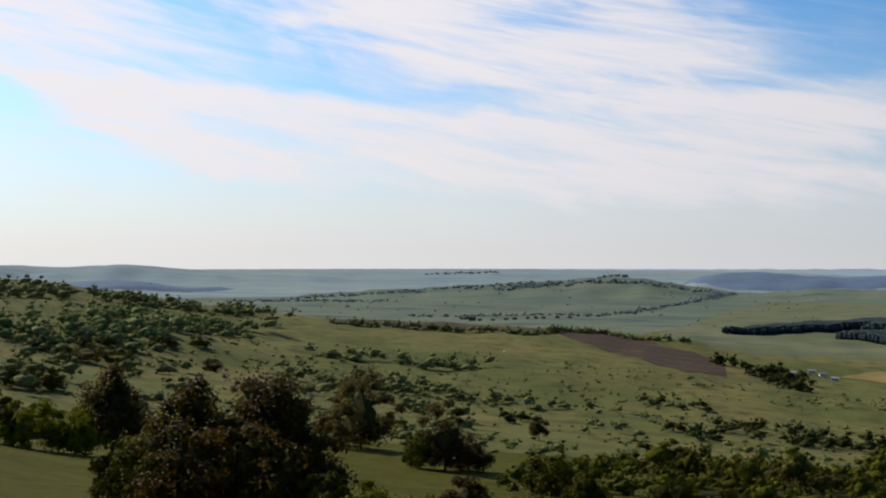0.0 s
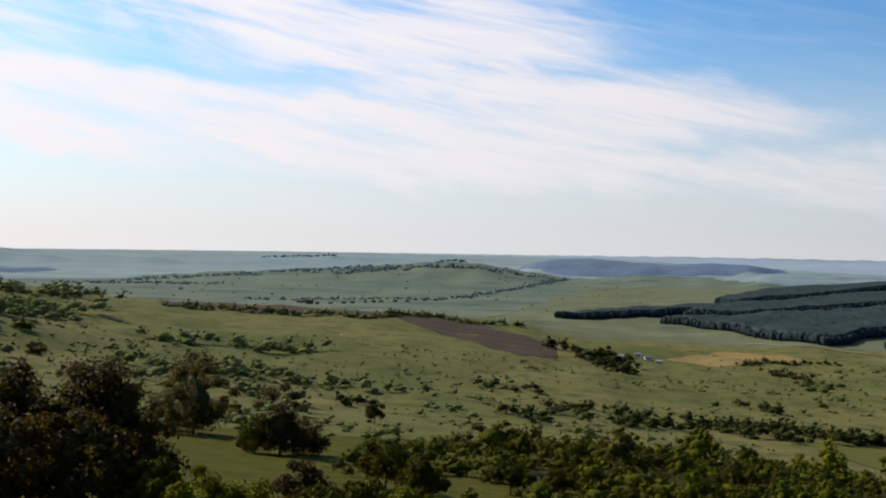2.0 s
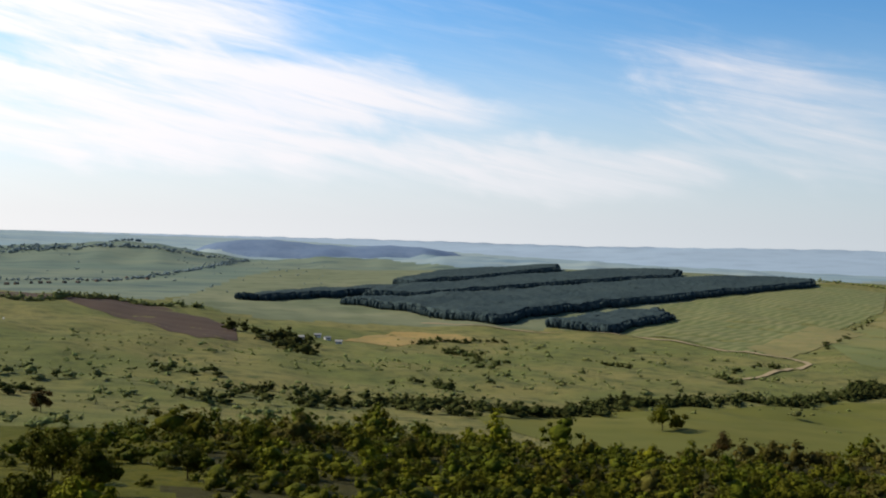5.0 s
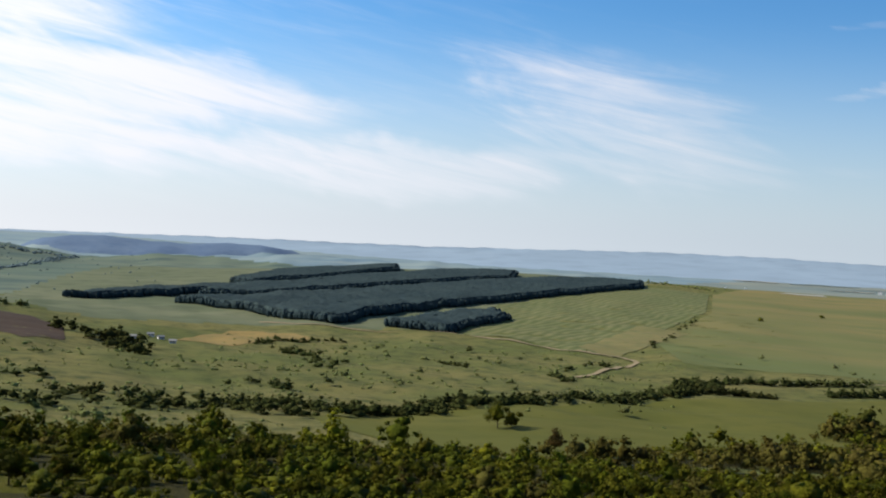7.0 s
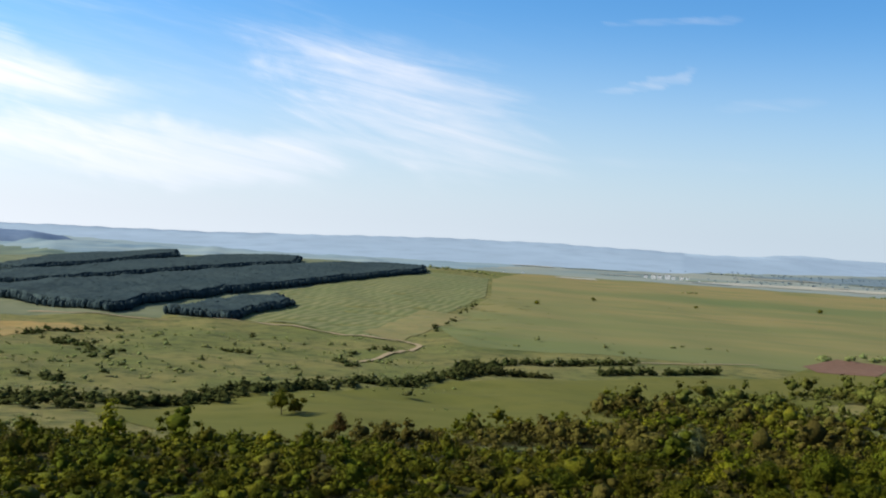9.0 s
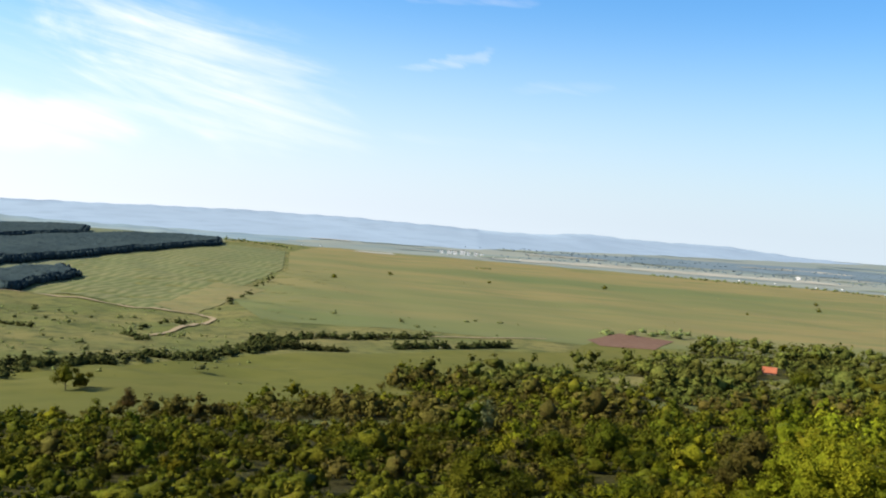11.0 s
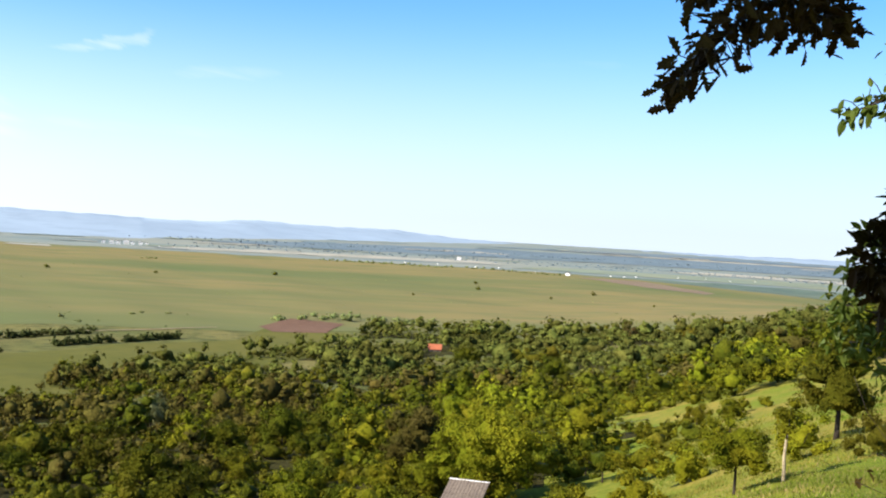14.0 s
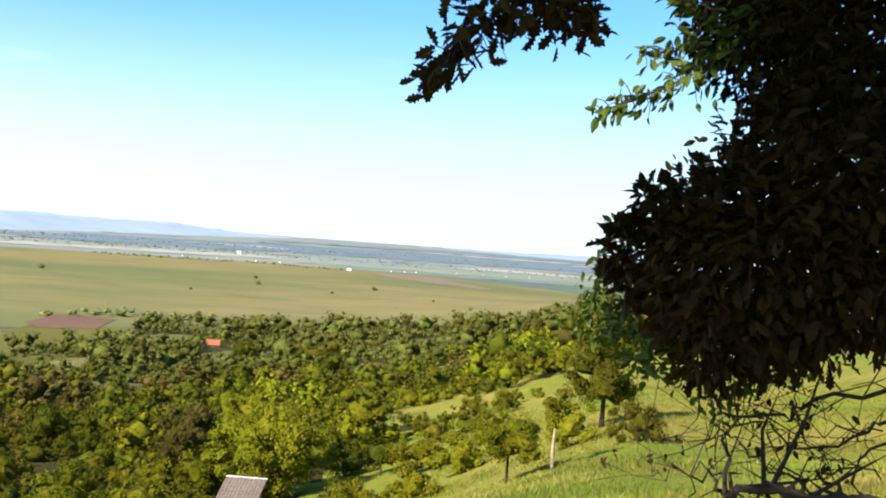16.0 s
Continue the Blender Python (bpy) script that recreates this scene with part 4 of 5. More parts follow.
SPARSE = [bough_plant(220 + i, k, h, w, 7, 5, 0.52) for i, (k, h, w) in enumerate((("tree", 5.2, 5.2), ("shrub", 3.2, 5.0), ("tree", 4.6, 5.0), ("shrub", 3.6, 4.4)))]
TINY = [bough_plant(230 + i, "shrub", 4.0, 5.5, 2, 3, 1.2) for i in range(4)]
close = wood_spots(np.random.default_rng(15), 620, -104, -3, 100, 190, 3.0)
more = wood_spots(np.random.default_rng(12), 2000, -104, -3, 190, 330, 2.6)
far = wood_spots(np.random.default_rng(13), 2900, -104, -45, 320, 660, 3.8)
low = wood_spots(np.random.default_rng(14), 560, -88, -8, 55, 185, 2.2)
scatter_mesh("undergrowth", [(x, y, 0.7 + 0.5 * ((x * 5.1 + y * 2.3) % 1)) for i, (x, y) in enumerate(low) if i % 3], UNDER, M_LEAF, "low green undergrowth between the hillside trees", "undergrowth", 25)
scatter_mesh("undergrowth", [(x, y, 0.7 + 0.5 * ((x * 5.1 + y * 2.3) % 1)) for i, (x, y) in enumerate(low) if i % 3 == 0], UNDER, M_LEAF3, "olive undergrowth between the hillside trees", "undergrowth", 26)
MIX = ((M_LEAF, "green woodland of low trees down the hillside"), (M_LEAF2, "yellow-green trees among the hillside woodland"),
       (M_LEAF3, "olive thicket among the hillside woodland"), (M_BROWN, "brownish scrub among the hillside woodland"))


def grove(x, y, seed, size):
    return noise.fractal((x / size, y / size, seed), 1.0, 2.0, 3)


def wood_kind(x, y, chance):
    """Which of the four mixes grows here: groves of a kind, with strays."""
    # near mixes turn brighter to the right: fuller sun put into leaf colour
    g = grove(x, y, 4.5, 42.0) + 0.55 * (chance - 0.5) + (0.30 if y < 0.4 * x and math.hypot(x, y) < 190 else 0.02 if y < 0.45 * x else -0.12) - (0.22 if math.hypot(x, y) > 190 else 0.0)
    return 1 if g > 0.40 else 0 if g > -0.12 else 2 if g > -0.48 else 3


def wood_size(x, y, chance):
    """Height of the growth: tall groves, low scrub between them."""
    return max(0.42, 0.78 + 0.55 * grove(x, y, 8.5, 30.0) + 0.6 * (chance ** 3 - 0.2) + (1.0 if math.hypot(x, y) > 170 else 0.5) * chance ** 12)


rng = np.random.default_rng(27)
for spots, plants, tail, seed, scale in ((close, MIDDLE, ", close by", 20, 0.68), (more, CHEAP, "", 30, 0.68), (far, CHEAPER, ", farther off", 40, 0.9)):
    sets = [[], [], [], []]
    for x, y in spots:
        young = 0.42 if y < 0.15 * x and math.hypot(x, y) < 142 else 1.0
        sets[wood_kind(x, y, rng.random())].append((x, y, wood_size(x, y, rng.random()) * scale * young * (0.72 if x < 1.2 * y else 1.0)))
    for k, (mat, words) in enumerate(MIX):
        # farther off, most mixes take the leaf colour with haze in it
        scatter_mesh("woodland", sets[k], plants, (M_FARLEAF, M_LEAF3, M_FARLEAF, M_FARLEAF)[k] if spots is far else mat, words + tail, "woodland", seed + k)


# ---- pasture shrubs and hedges ----
def hedge(points, width, height, gap, mat, label, seed, plants=None):
    rng = np.random.default_rng(seed)
    spots = []
    for (b0, d0), (b1, d1) in zip(points, points[1:]):
        p0, p1 = np.array(place(b0, d0)), np.array(place(b1, d1))
        n = max(int(np.linalg.norm(p1 - p0) / gap), 1)
        for t in (np.arange(n) + 0.5) / n:
            q = p0 + (p1 - p0) * t + rng.normal(0, width * 0.35, 2)
            spots.append((q[0], q[1], height / 4.2 * rng.uniform(0.6, 1.15)))
    return scatter_mesh("hedge", spots, plants or SPARSE, mat, label, "hedge", seed, 1.25)


hedge([(-22.8, 300), (-26, 288), (-29, 283), (-31.5, 292), (-34.6, 328), (-37.4, 335), (-41.6, 366), (-45.2, 405), (-47.3, 460)], 8, 2.9, 0.8, M_HEDGE, "bushy trees lining the creek", 41)
hedge([(-45.2, 405), (-48, 424), (-50.6, 436)], 3, 3.0, 0.8, M_HEDGE, "narrow hedge between two meadows", 42)
hedge([(-45.5, 420), (-46.5, 462), (-49.3, 486), (-55.0, 524)], 5, 3.0, 0.9, M_HEDGE, "bushes along the field track", 43)
for k, (points, wide) in enumerate((([(-24.9, 520), (-25.6, 506), (-27.0, 450), (-27.9, 424)], 8), ([(-23, 352), (-24.6, 356), (-26.3, 338)], 10), ([(-33.6, 491), (-34.7, 470)], 4), ([(-34.8, 556), (-35.3, 553)], 3), ([(-39.2, 458), (-40.4, 424)], 7),
                                    ([(-10.3, 335), (-12, 326), (-13.5, 318)], 8), ([(-12, 271), (-14.6, 255)], 8), ([(-14, 275), (-16.3, 300), (-19.8, 306)], 8), ([(-3.1, 246), (-4.7, 262)], 8))):
    hedge(points, wide, 2.7, 2.0, M_HEDGE, "loose line of bushes in the valley pasture", 440 + k)
hedge([(-18, 262), (-20, 290), (-22.5, 290), (-25, 268), (-28.7, 276), (-31.5, 290), (-34.6, 322), (-38, 340)], 11, 2.9, 1.1, M_HEDGE, "thick bushes on the near bank of the creek", 450)
hedge([(-53.0, 462), (-56.0, 475)], 2.2, 3.0, 0.75, M_HEDGE, "short clipped-looking hedge in the meadow", 44)
hedge([(-56.4, 477), (-59.1, 512)], 2.2, 3.0, 0.75, M_HEDGE, "short hedge in the meadow", 45)
hedge([(-23.6, 526), (-26.5, 569), (-28.6, 576)], 3, 2.6, 1.6, M_HEDGE, "dark hedge below the yellow field", 46)
hedge([(5.7, 546), (1.3, 532), (-3.4, 546), (-5.8, 574), (-7.8, 624), (-9.8, 612), (-12.7, 622)], 4, 3.2, 1.2, M_SCRUB, "long hedge along the crest of the meadow", 47)
hedge([(7.0, 375), (4.5, 372), (2.5, 380), (0.4, 370), (-1.7, 392)], 9, 4.0, 1.8, M_SCRUB, "row of bushes across the pasture", 48)
hedge([(7.6, 309), (4.2, 299), (1.3, 306)], 10, 4.2, 1.5, M_SCRUB, "thick bushes across the pasture", 49)
hedge([(0.1, 298), (-3.4, 297), (-6.1, 287)], 10, 3.4, 2.0, M_SCRUB, "low bushes across the pasture", 50)
hedge([(-14.0, 520), (-15.4, 500), (-16.4, 480), (-17.2, 500), (-17.0, 470), (-18.6, 420)], 12, 5.0, 3.0, M_HEDGE, "clump of trees by the ploughed field", 51)
hedge([(25, 285), (22.0, 295), (19.4, 311), (16.8, 339), (14.0, 396), (10.5, 440)], 24, 5.0, 1.05, M_SCRUB, "bushes over the shoulder of the hill", 52)
hedge([(26, 380), (21, 420), (16, 470), (12, 520), (9, 560)], 30, 4.6, 1.5, M_SCRUB, "scattered trees on the brow of the hill", 53)
hedge([(-43.9, 600), (-44.6, 660), (-45.6, 740), (-46.6, 860)], 5, 3.0, 17.0, M_HEDGE, "gappy bushes along a field edge", 54)
hedge([(-63, 628), (-66, 640), (-70, 655), (-73, 640)], 10, 4.6, 3.0, M_SCRUB, "trees behind the brown plot", 55)


def dots(n, b0, b1, d0, d1, height, mat, label, seed, plants):
    rng = np.random.default_rng(seed)
    out = []
    while len(out) < n:
        b, d = rng.uniform(min(b0, b1), max(b0, b1)), math.sqrt(rng.uniform(d0 ** 2, d1 ** 2))
        x, y = map(float, place(b, d))
        if noise.noise((x * 0.028, y * 0.028, seed)) < rng.uniform(-0.25, 0.35):
            continue
        out.append((x, y, height / 4.2 * min(math.exp(rng.normal(0, 0.45)), 1.7)))
    return scatter_mesh("shrubs", out, plants, mat, label, "shrubs", seed, 1.25)


dots(210, 8, -24, 150, 300, 1.3, M_SCRUB, "small shrubs dotted over the pasture", 61, SPARSE)
dots(200, 24, -2, 150, 330, 2.4, M_SCRUB, "bushes dotted over the upper pasture", 62, SPARSE)
dots(160, -6, -30, 280, 440, 1.15, M_SCRUB, "sparse low shrubs on the pasture", 63, SPARSE)
dots(70, -24, -44, 330, 560, 1.8, M_SCRUB, "sparse shrubs beyond the creek", 64, SPARSE)
dots(560, 10, -28, 160, 430, 0.65, M_SCRUB, "countless tiny shrubs and thistles over the pasture", 65, TINY)
dots(420, -22, -46, 300, 600, 0.8, M_SCRUB, "countless tiny shrubs beyond the creek", 66, TINY)
dots(300, 24, 4, 150, 420, 1.0, M_SCRUB, "tiny shrubs over the upper pasture", 67, TINY)
dots(260, 22, -19, 950, 2000, 1.9, M_FARWOOD, "hazy bushes and trees over the next valley", 69, TINY)
dots(260, -44, -86, 560, 1100, 0.6, M_SCRUB, "tiny shrubs scattered in the hayfield", 68, TINY)


# ---- single trees of the upper pasture ----
def lone_tree(bearing, dist, kind, h, w, n, size, mat, label, seed, category="tree", sink=0.0):
    t = make_tree("tree" if category == "tree" else "shrub", seed, kind, h, w, n, size, mat, label, category)
    x, y, z = at(bearing, dist)
    t.location = (x, y, z - sink)
    return t


for k, (b, d, kind, h, w, mat) in enumerate(((8.7, 34, "spire", 5.3, 2.2, M_DARK), (9.8, 34.6, "spire", 4.9, 2.0, M_DARK), (7.7, 33.4, "spire", 4.1, 1.9, M_DARK), (11.2, 34.2, "spire", 3.5, 1.7, M_DARK), (12.7, 34.8, "spire", 4.3, 2.2, M_DARK),
                                             (14.0, 34.4, "spire", 3.5, 1.9, M_DARK), (14.9, 35.4, "shrub", 3.1, 2.4, M_LEAF3), (16.0, 36, "shrub", 2.3, 2.2, M_LEAF3), (10.4, 32.6, "shrub", 2.9, 2.4, M_DARK), (12.8, 32.8, "shrub", 2.8, 2.6, M_DARK),
                                             (8.4, 32.2, "shrub", 2.6, 2.2, M_DARK), (6.6, 32.4, "shrub", 2.7, 1.9, M_DARK), (6.2, 31, "shrub", 1.8, 1.7, M_LEAF), (14.4, 33, "shrub", 1.9, 2.0, M_LEAF3))):
    lone_tree(b, d, kind, h, w, 2300, 0.15, mat, "dark ragged hedgerow sapling just below the hilltop" if mat is M_DARK else "leafy bush in the hedgerow below the hilltop", 400 + k, "tree" if kind != "shrub" else "shrub")
lone_tree(4.4, 30, "shrub", 1.5, 2.2, 1500, 0.14, M_LEAF2, "low yellow-green bush by the hilltop", 305, "shrub")
lone_tree(1.6, 30, "shrub", 1.3, 2.4, 1500, 0.14, M_LEAF2, "low yellow-green bush with thin twigs", 306, "shrub")
lone_tree(-2.0, 33, "shrub", 1.2, 2.2, 1300, 0.14, M_LEAF, "low bush on the slope", 307, "shrub")
lone_tree(16.8, 104, "spire", 9.2, 6.0, 3400, 0.36, M_DARK, "dark pointed tree on the pasture slope", 308)
lone_tree(18.6, 101, "shrub", 4.0, 5.2, 1600, 0.34, M_WALNUT, "bright green bush beside the pointed tree", 309, "shrub")
lone_tree(20.7, 100, "shrub", 4.4, 5.6, 1600, 0.34, M_WALNUT, "bright green bush on the grassy brow", 310, "shrub")
lone_tree(22.6, 102, "shrub", 4.6, 5.6, 1600, 0.34, M_LEAF, "green bush on the grassy brow", 311, "shrub")
lone_tree(14.6, 108, "shrub", 4.0, 4.6, 1500, 0.34, M_LEAF3, "olive bush behind the hedgerow", 312, "shrub")
lone_tree(4.3, 147, "shrub", 10.6, 9.4, 3000, 0.36, M_DARK, "large round dark tree alone on the pasture", 313)
lone_tree(-0.1, 120, "shrub", 7.8, 5.4, 2000, 0.34, M_DARK, "dark tall bush on the pasture", 314, "shrub")
lone_tree(-1.3, 123, "shrub", 3.6, 4.4, 1500, 0.34, M_DARK, "dark low bush on the pasture", 315, "shrub")
lone_tree(1.2, 121, "shrub", 4.2, 4.2, 1500, 0.34, M_LEAF3, "olive bush with thin branches on the pasture", 316, "shrub")
lone_tree(-5.0, 206, "tree", 4.0, 3.4, 900, 0.36, M_DARK, "small dark tree on the pasture", 317)
lone_tree(-5.6, 92, "tree", 4.2, 4.6, 1800, 0.30, M_LEAF3, "small spreading tree at the edge of the wood", 318)
lone_tree(-1.2, 70, "shrub", 2.9, 3.0, 1500, 0.26, M_DARK, "dark bush on the near slope", 319, "shrub")
lone_tree(-7.6, 78, "spire", 4.2, 3.6, 1600, 0.28, M_LEAF3, "bushy young tree at the edge of the wood", 320)
lone_tree(-4.2, 66, "shrub", 2.3, 3.2, 1400, 0.26, M_LEAF, "rounded green bush on the near slope", 321, "shrub")
lone_tree(-7.2, 62, "shrub", 2.2, 3.0, 1400, 0.26, M_LEAF2, "yellow-green bush on the near slope", 322, "shrub")
for k, (b, d, h, w) in enumerate(((18.1, 279, 4.4, 11), (16.6, 283, 3.6, 8), (14.7, 323, 3.6, 5), (14.0, 330, 3.4, 4), (12.6, 341, 3.6, 4.4), (12.2, 343, 2.4, 2.2), (11.9, 301, 3.4, 5.4), (20.9, 196, 4.6, 8),
                                  (19.8, 200, 4.2, 6), (10.2, 250, 3.0, 6), (13.2, 205, 3.6, 5), (8.2, 180, 3.2, 5), (6.0, 170, 3.0, 4.4), (2.4, 190, 2.6, 4.0))):
    lone_tree(b, d, "shrub", h, w, 700, 0.4, M_LEAF3 if k % 3 else M_DARK, "rounded dull green bush standing in the pasture", 330 + k, "shrub")

# field trees on the hayfield
for k, (b, d, h) in enumerate(((-49.7, 908, 4.2), (-52.6, 995, 4.4), (-63.8, 1057, 5.0), (-57.8, 993, 2.8), (-74.4, 1033, 4.0), (-74.25, 1101, 4.0), (-80.4, 1049, 4.4), (-78.2, 960, 2.4), (-71.0, 900, 2.0), (-83.5, 930, 2.2))):
    t = lone_tree(b, d, "tree" if k % 2 else "shrub", h, h * 1.1, 150, 0.6, M_LEAF3, "small lone tree standing in the hayfield", 360 + k)
    tagged(t, group="hayfield trees")
hedge([(-57.0, 1235), (-57.9, 1240)], 3, 3.0, 2.5, M_SCRUB, "short row of bushes on the hayfield", 371)
hedge([(-66.0, 1440), (-69.5, 1430), (-73.0, 1445)], 4, 3.6, 4.0, M_SCRUB, "row of trees along the far edge of the hayfield", 372)
hedge([(-73.6, 1440), (-77.8, 1420), (-78.6, 1400)], 4, 3.6, 5.0, M_SCRUB, "gappy row of trees on the crest", 373)
hedge([(-43.8, 1390), (-46, 1370), (-47.4, 1330)], 4, 4.0, 4.0, M_SCRUB, "row of trees behind the mown field", 374)
dots(13, -45, -62, 560, 640, 1.6, M_SCRUB, "low bushes along the foot of the hayfield", 375, SPARSE)
hedge([(-39.7, 478), (-41.8, 500), (-42.6, 515)], 4, 3.4, 4.5, M_HEDGE, "bushes at the bend of the dirt road", 376)
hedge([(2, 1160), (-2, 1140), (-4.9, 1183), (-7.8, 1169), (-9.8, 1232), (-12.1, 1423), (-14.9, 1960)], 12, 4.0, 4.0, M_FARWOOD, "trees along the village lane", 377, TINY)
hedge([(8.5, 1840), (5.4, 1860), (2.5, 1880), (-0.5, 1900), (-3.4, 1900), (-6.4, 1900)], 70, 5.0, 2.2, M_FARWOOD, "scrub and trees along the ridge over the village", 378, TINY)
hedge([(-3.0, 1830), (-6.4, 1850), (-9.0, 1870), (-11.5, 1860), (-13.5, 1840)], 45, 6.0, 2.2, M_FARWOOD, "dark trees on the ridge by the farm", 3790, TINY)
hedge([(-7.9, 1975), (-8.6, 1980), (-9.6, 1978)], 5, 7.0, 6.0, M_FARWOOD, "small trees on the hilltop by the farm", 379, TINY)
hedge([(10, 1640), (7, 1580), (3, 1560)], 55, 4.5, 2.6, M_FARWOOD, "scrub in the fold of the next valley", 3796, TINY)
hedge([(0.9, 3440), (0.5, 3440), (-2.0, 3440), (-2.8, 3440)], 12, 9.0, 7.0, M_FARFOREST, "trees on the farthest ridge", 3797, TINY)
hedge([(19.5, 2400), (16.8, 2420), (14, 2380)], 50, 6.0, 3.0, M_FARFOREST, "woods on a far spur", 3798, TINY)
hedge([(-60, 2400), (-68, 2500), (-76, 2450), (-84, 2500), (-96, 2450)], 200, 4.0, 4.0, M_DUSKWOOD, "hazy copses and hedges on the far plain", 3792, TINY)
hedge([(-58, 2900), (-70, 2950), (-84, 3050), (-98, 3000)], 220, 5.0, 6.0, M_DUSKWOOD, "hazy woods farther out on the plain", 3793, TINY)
lone_tree(-36.65, 262, "tree", 6.0, 6.0, 700, 0.42, M_LEAF3, "grey-green willow in the meadow by the creek", 380)
lone_tree(-37.4, 266, "shrub", 4.6, 4.2, 500, 0.42, M_LEAF3, "bushy willow in the meadow by the creek", 381, "shrub")
lone_tree(-39.7, 214, "spire", 4.6, 3.0, 700, 0.34, M_DARK, "dark pointed tree at the edge of the meadow", 382)
lone_tree(-57.9, 176, "tree", 7.6, 4.6, 1500, 0.24, M_SILVER, "pale silvery half-bare tree in the wood", 383)
lone_tree(-75.3, 92, "tree", 10.0, 9.4, 9000, 0.24, M_WALNUT, "large yellow-green walnut tree above the shed", 384, sink=1.3)
lone_tree(-71.8, 100, "tree", 8.4, 6.2, 4500, 0.2, M_BROWN, "brownish tree with thin leaves beside the walnut", 385)
lone_tree(-78.6, 330, "tree", 9.0, 9.0, 1500, 0.45, M_LEAF, "large round tree in the lower wood", 386)
lone_tree(-74.0, 400, "tree", 9.5, 10.0, 1500, 0.5, M_LEAF, "large round tree near the red-roofed house", 387)
lone_tree(-74.4, 560, "spire", 9.0, 4.5, 500, 0.6, M_LEAF3, "pointed tree rising over the lower wood", 388)
lone_tree(-82.4, 560, "tree", 8.0, 8.5, 600, 0.6, M_DARK, "dark round tree rising over the lower wood", 389)

# right-hand slope
lone_tree(-88.0, 51, "tree", 3.6, 3.9, 2400, 0.12, M_LEAF2, "small orchard tree with a thin trunk in the grass", 390)
lone_tree(-92.7, 72, "spire", 7.8, 4.2, 2600, 0.20, M_LEAF3, "slim dark tree on the grassy slope", 391)
lone_tree(-91.0, 64, "shrub", 3.4, 2.6, 1500, 0.16, M_WALNUT, "yellow-green bushy sapling on the grassy slope", 392, "shrub")
lone_tree(-94.6, 56, "shrub", 1.9, 2.6, 1300, 0.16, M_LEAF3, "grey-green bush with bare twigs in the grass", 393, "shrub")
lone_tree(-85.6, 76, "shrub", 2.6, 3.4, 1500, 0.22, M_WALNUT, "yellow-green shrub at the edge of the grass", 394, "shrub")
lone_tree(-83.2, 68, "shrub", 2.8, 3.0, 1500, 0.20, M_WALNUT, "yellowish shrub at the edge of the grass", 395, "shrub")
lone_tree(-80.6, 62, "shrub", 2.4, 3.0, 1500, 0.20, M_WALNUT, "bright green shrub beside the shed", 396, "shrub")


def birch(bearing, dist):
    root = tagged(new("birch_tree"), "stunted birch with a pale bare trunk and few leaves", "tree")
    rng = np.random.default_rng(5)
    mesh_object("trunk", *tube([(0, 0, -0.2), (0.05, 0.02, 0.5), (-0.04, 0.05, 1.1), (0.02, 0.0, 1.8), (-0.12, -0.06, 2.6)], [0.10, 0.08, 0.07, 0.06, 0.035], 9), M_BIRCH, root, "pale peeling bark", True)
    tips = [(-0.6, 0.2, 3.0), (0.5, 0.1, 2.7), (-0.2, -0.3, 3.4), (-0.9, 0.0, 2.4), (0.25, 0.1, 1.6)]
    for tx, ty, tz in tips:
        mesh_object("branch", *tube([(-0.04, 0, min(tz - 0.5, 2.3)), (tx * 0.5, ty * 0.5, tz - 0.2), (tx, ty, tz)], [0.045, 0.03, 0.012], 5), M_BARK, root)
    lumps = np.array([(x, y, z, 0.42, 0.34) for x, y, z in tips[:4]] + [(0.3, 0.1, 1.5, 0.2, 0.16)])
    mesh_object("crown", *crown_mesh(rng, lumps, 900, 0.12, 1, 0.5), M_WALNUT, root)
    root.location = at(bearing, dist)


birch(-90.35, 50)


# ---- buildings ----
def box(x0, x1, y0, y1, z0, z1):
    v = [(x, y, z) for z in (z0, z1) for y in (y0, y1) for x in (x0, x1)]
    return v, [[0, 2, 3, 1], [4, 5, 7, 6], [0, 1, 5, 4], [2, 6, 7, 3], [0, 4, 6, 2], [1, 3, 7, 5]]


def gable_house(name, w, l, wall_h, roof_h, wall_mat, roof_mat, label, where, turn, windows=2, category="house", eave=0.35, chimney=True):
    """A house with four walls under a pitched roof of two thick slopes; the ridge runs along x."""
    root = tagged(new(name), label, category)
    hl, hw = l / 2, w / 2
    v, f = box(-hl, hl, -hw, hw, -0.6, wall_h)
    v += [(-hl, 0, wall_h + roof_h), (hl, 0, wall_h + roof_h)]
    f = [q for q in f if q != [4, 5, 7, 6]] + [[4, 8, 6], [5, 7, 9]]
    mesh_object("wall", v, f, wall_mat, root)
    k = roof_h / hw
    for side in (-1, 1):
        y1 = side * (hw + eave)
        z1 = wall_h - k * eave
        a = [(-hl - eave, 0, wall_h + roof_h + 0.03), (hl + eave, 0, wall_h + roof_h + 0.03), (hl + eave, y1, z1 + 0.03), (-hl - eave, y1, z1 + 0.03)]
        top = [(p[0], p[1], p[2] + 0.14) for p in a]
        g = [[0, 1, 2, 3], [4, 5, 6, 7], [0, 1, 5, 4], [1, 2, 6, 5], [2, 3, 7, 6], [3, 0, 4, 7]]
        mesh_object("roof_slope", a + top, g, roof_mat, root)
    if chimney:
        mesh_object("chimney", *box(hl * 0.3, hl * 0.3 + 0.5, -0.6, -0.1, wall_h + roof_h * 0.5, wall_h + roof_h + 0.8), M_WHITE if wall_mat is not M_WHITE else M_PLOUGH, root)
    for i in range(windows):
        x = -hl + (i + 0.5) * l / windows
        for side in (-1, 1):
            y = side * hw
            win = mesh_object("window", *box(x - 0.55, x + 0.55, min(y, y + side * 0.05), max(y, y + side * 0.05), wall_h * 0.38, wall_h * 0.8), M_WOOD, root)
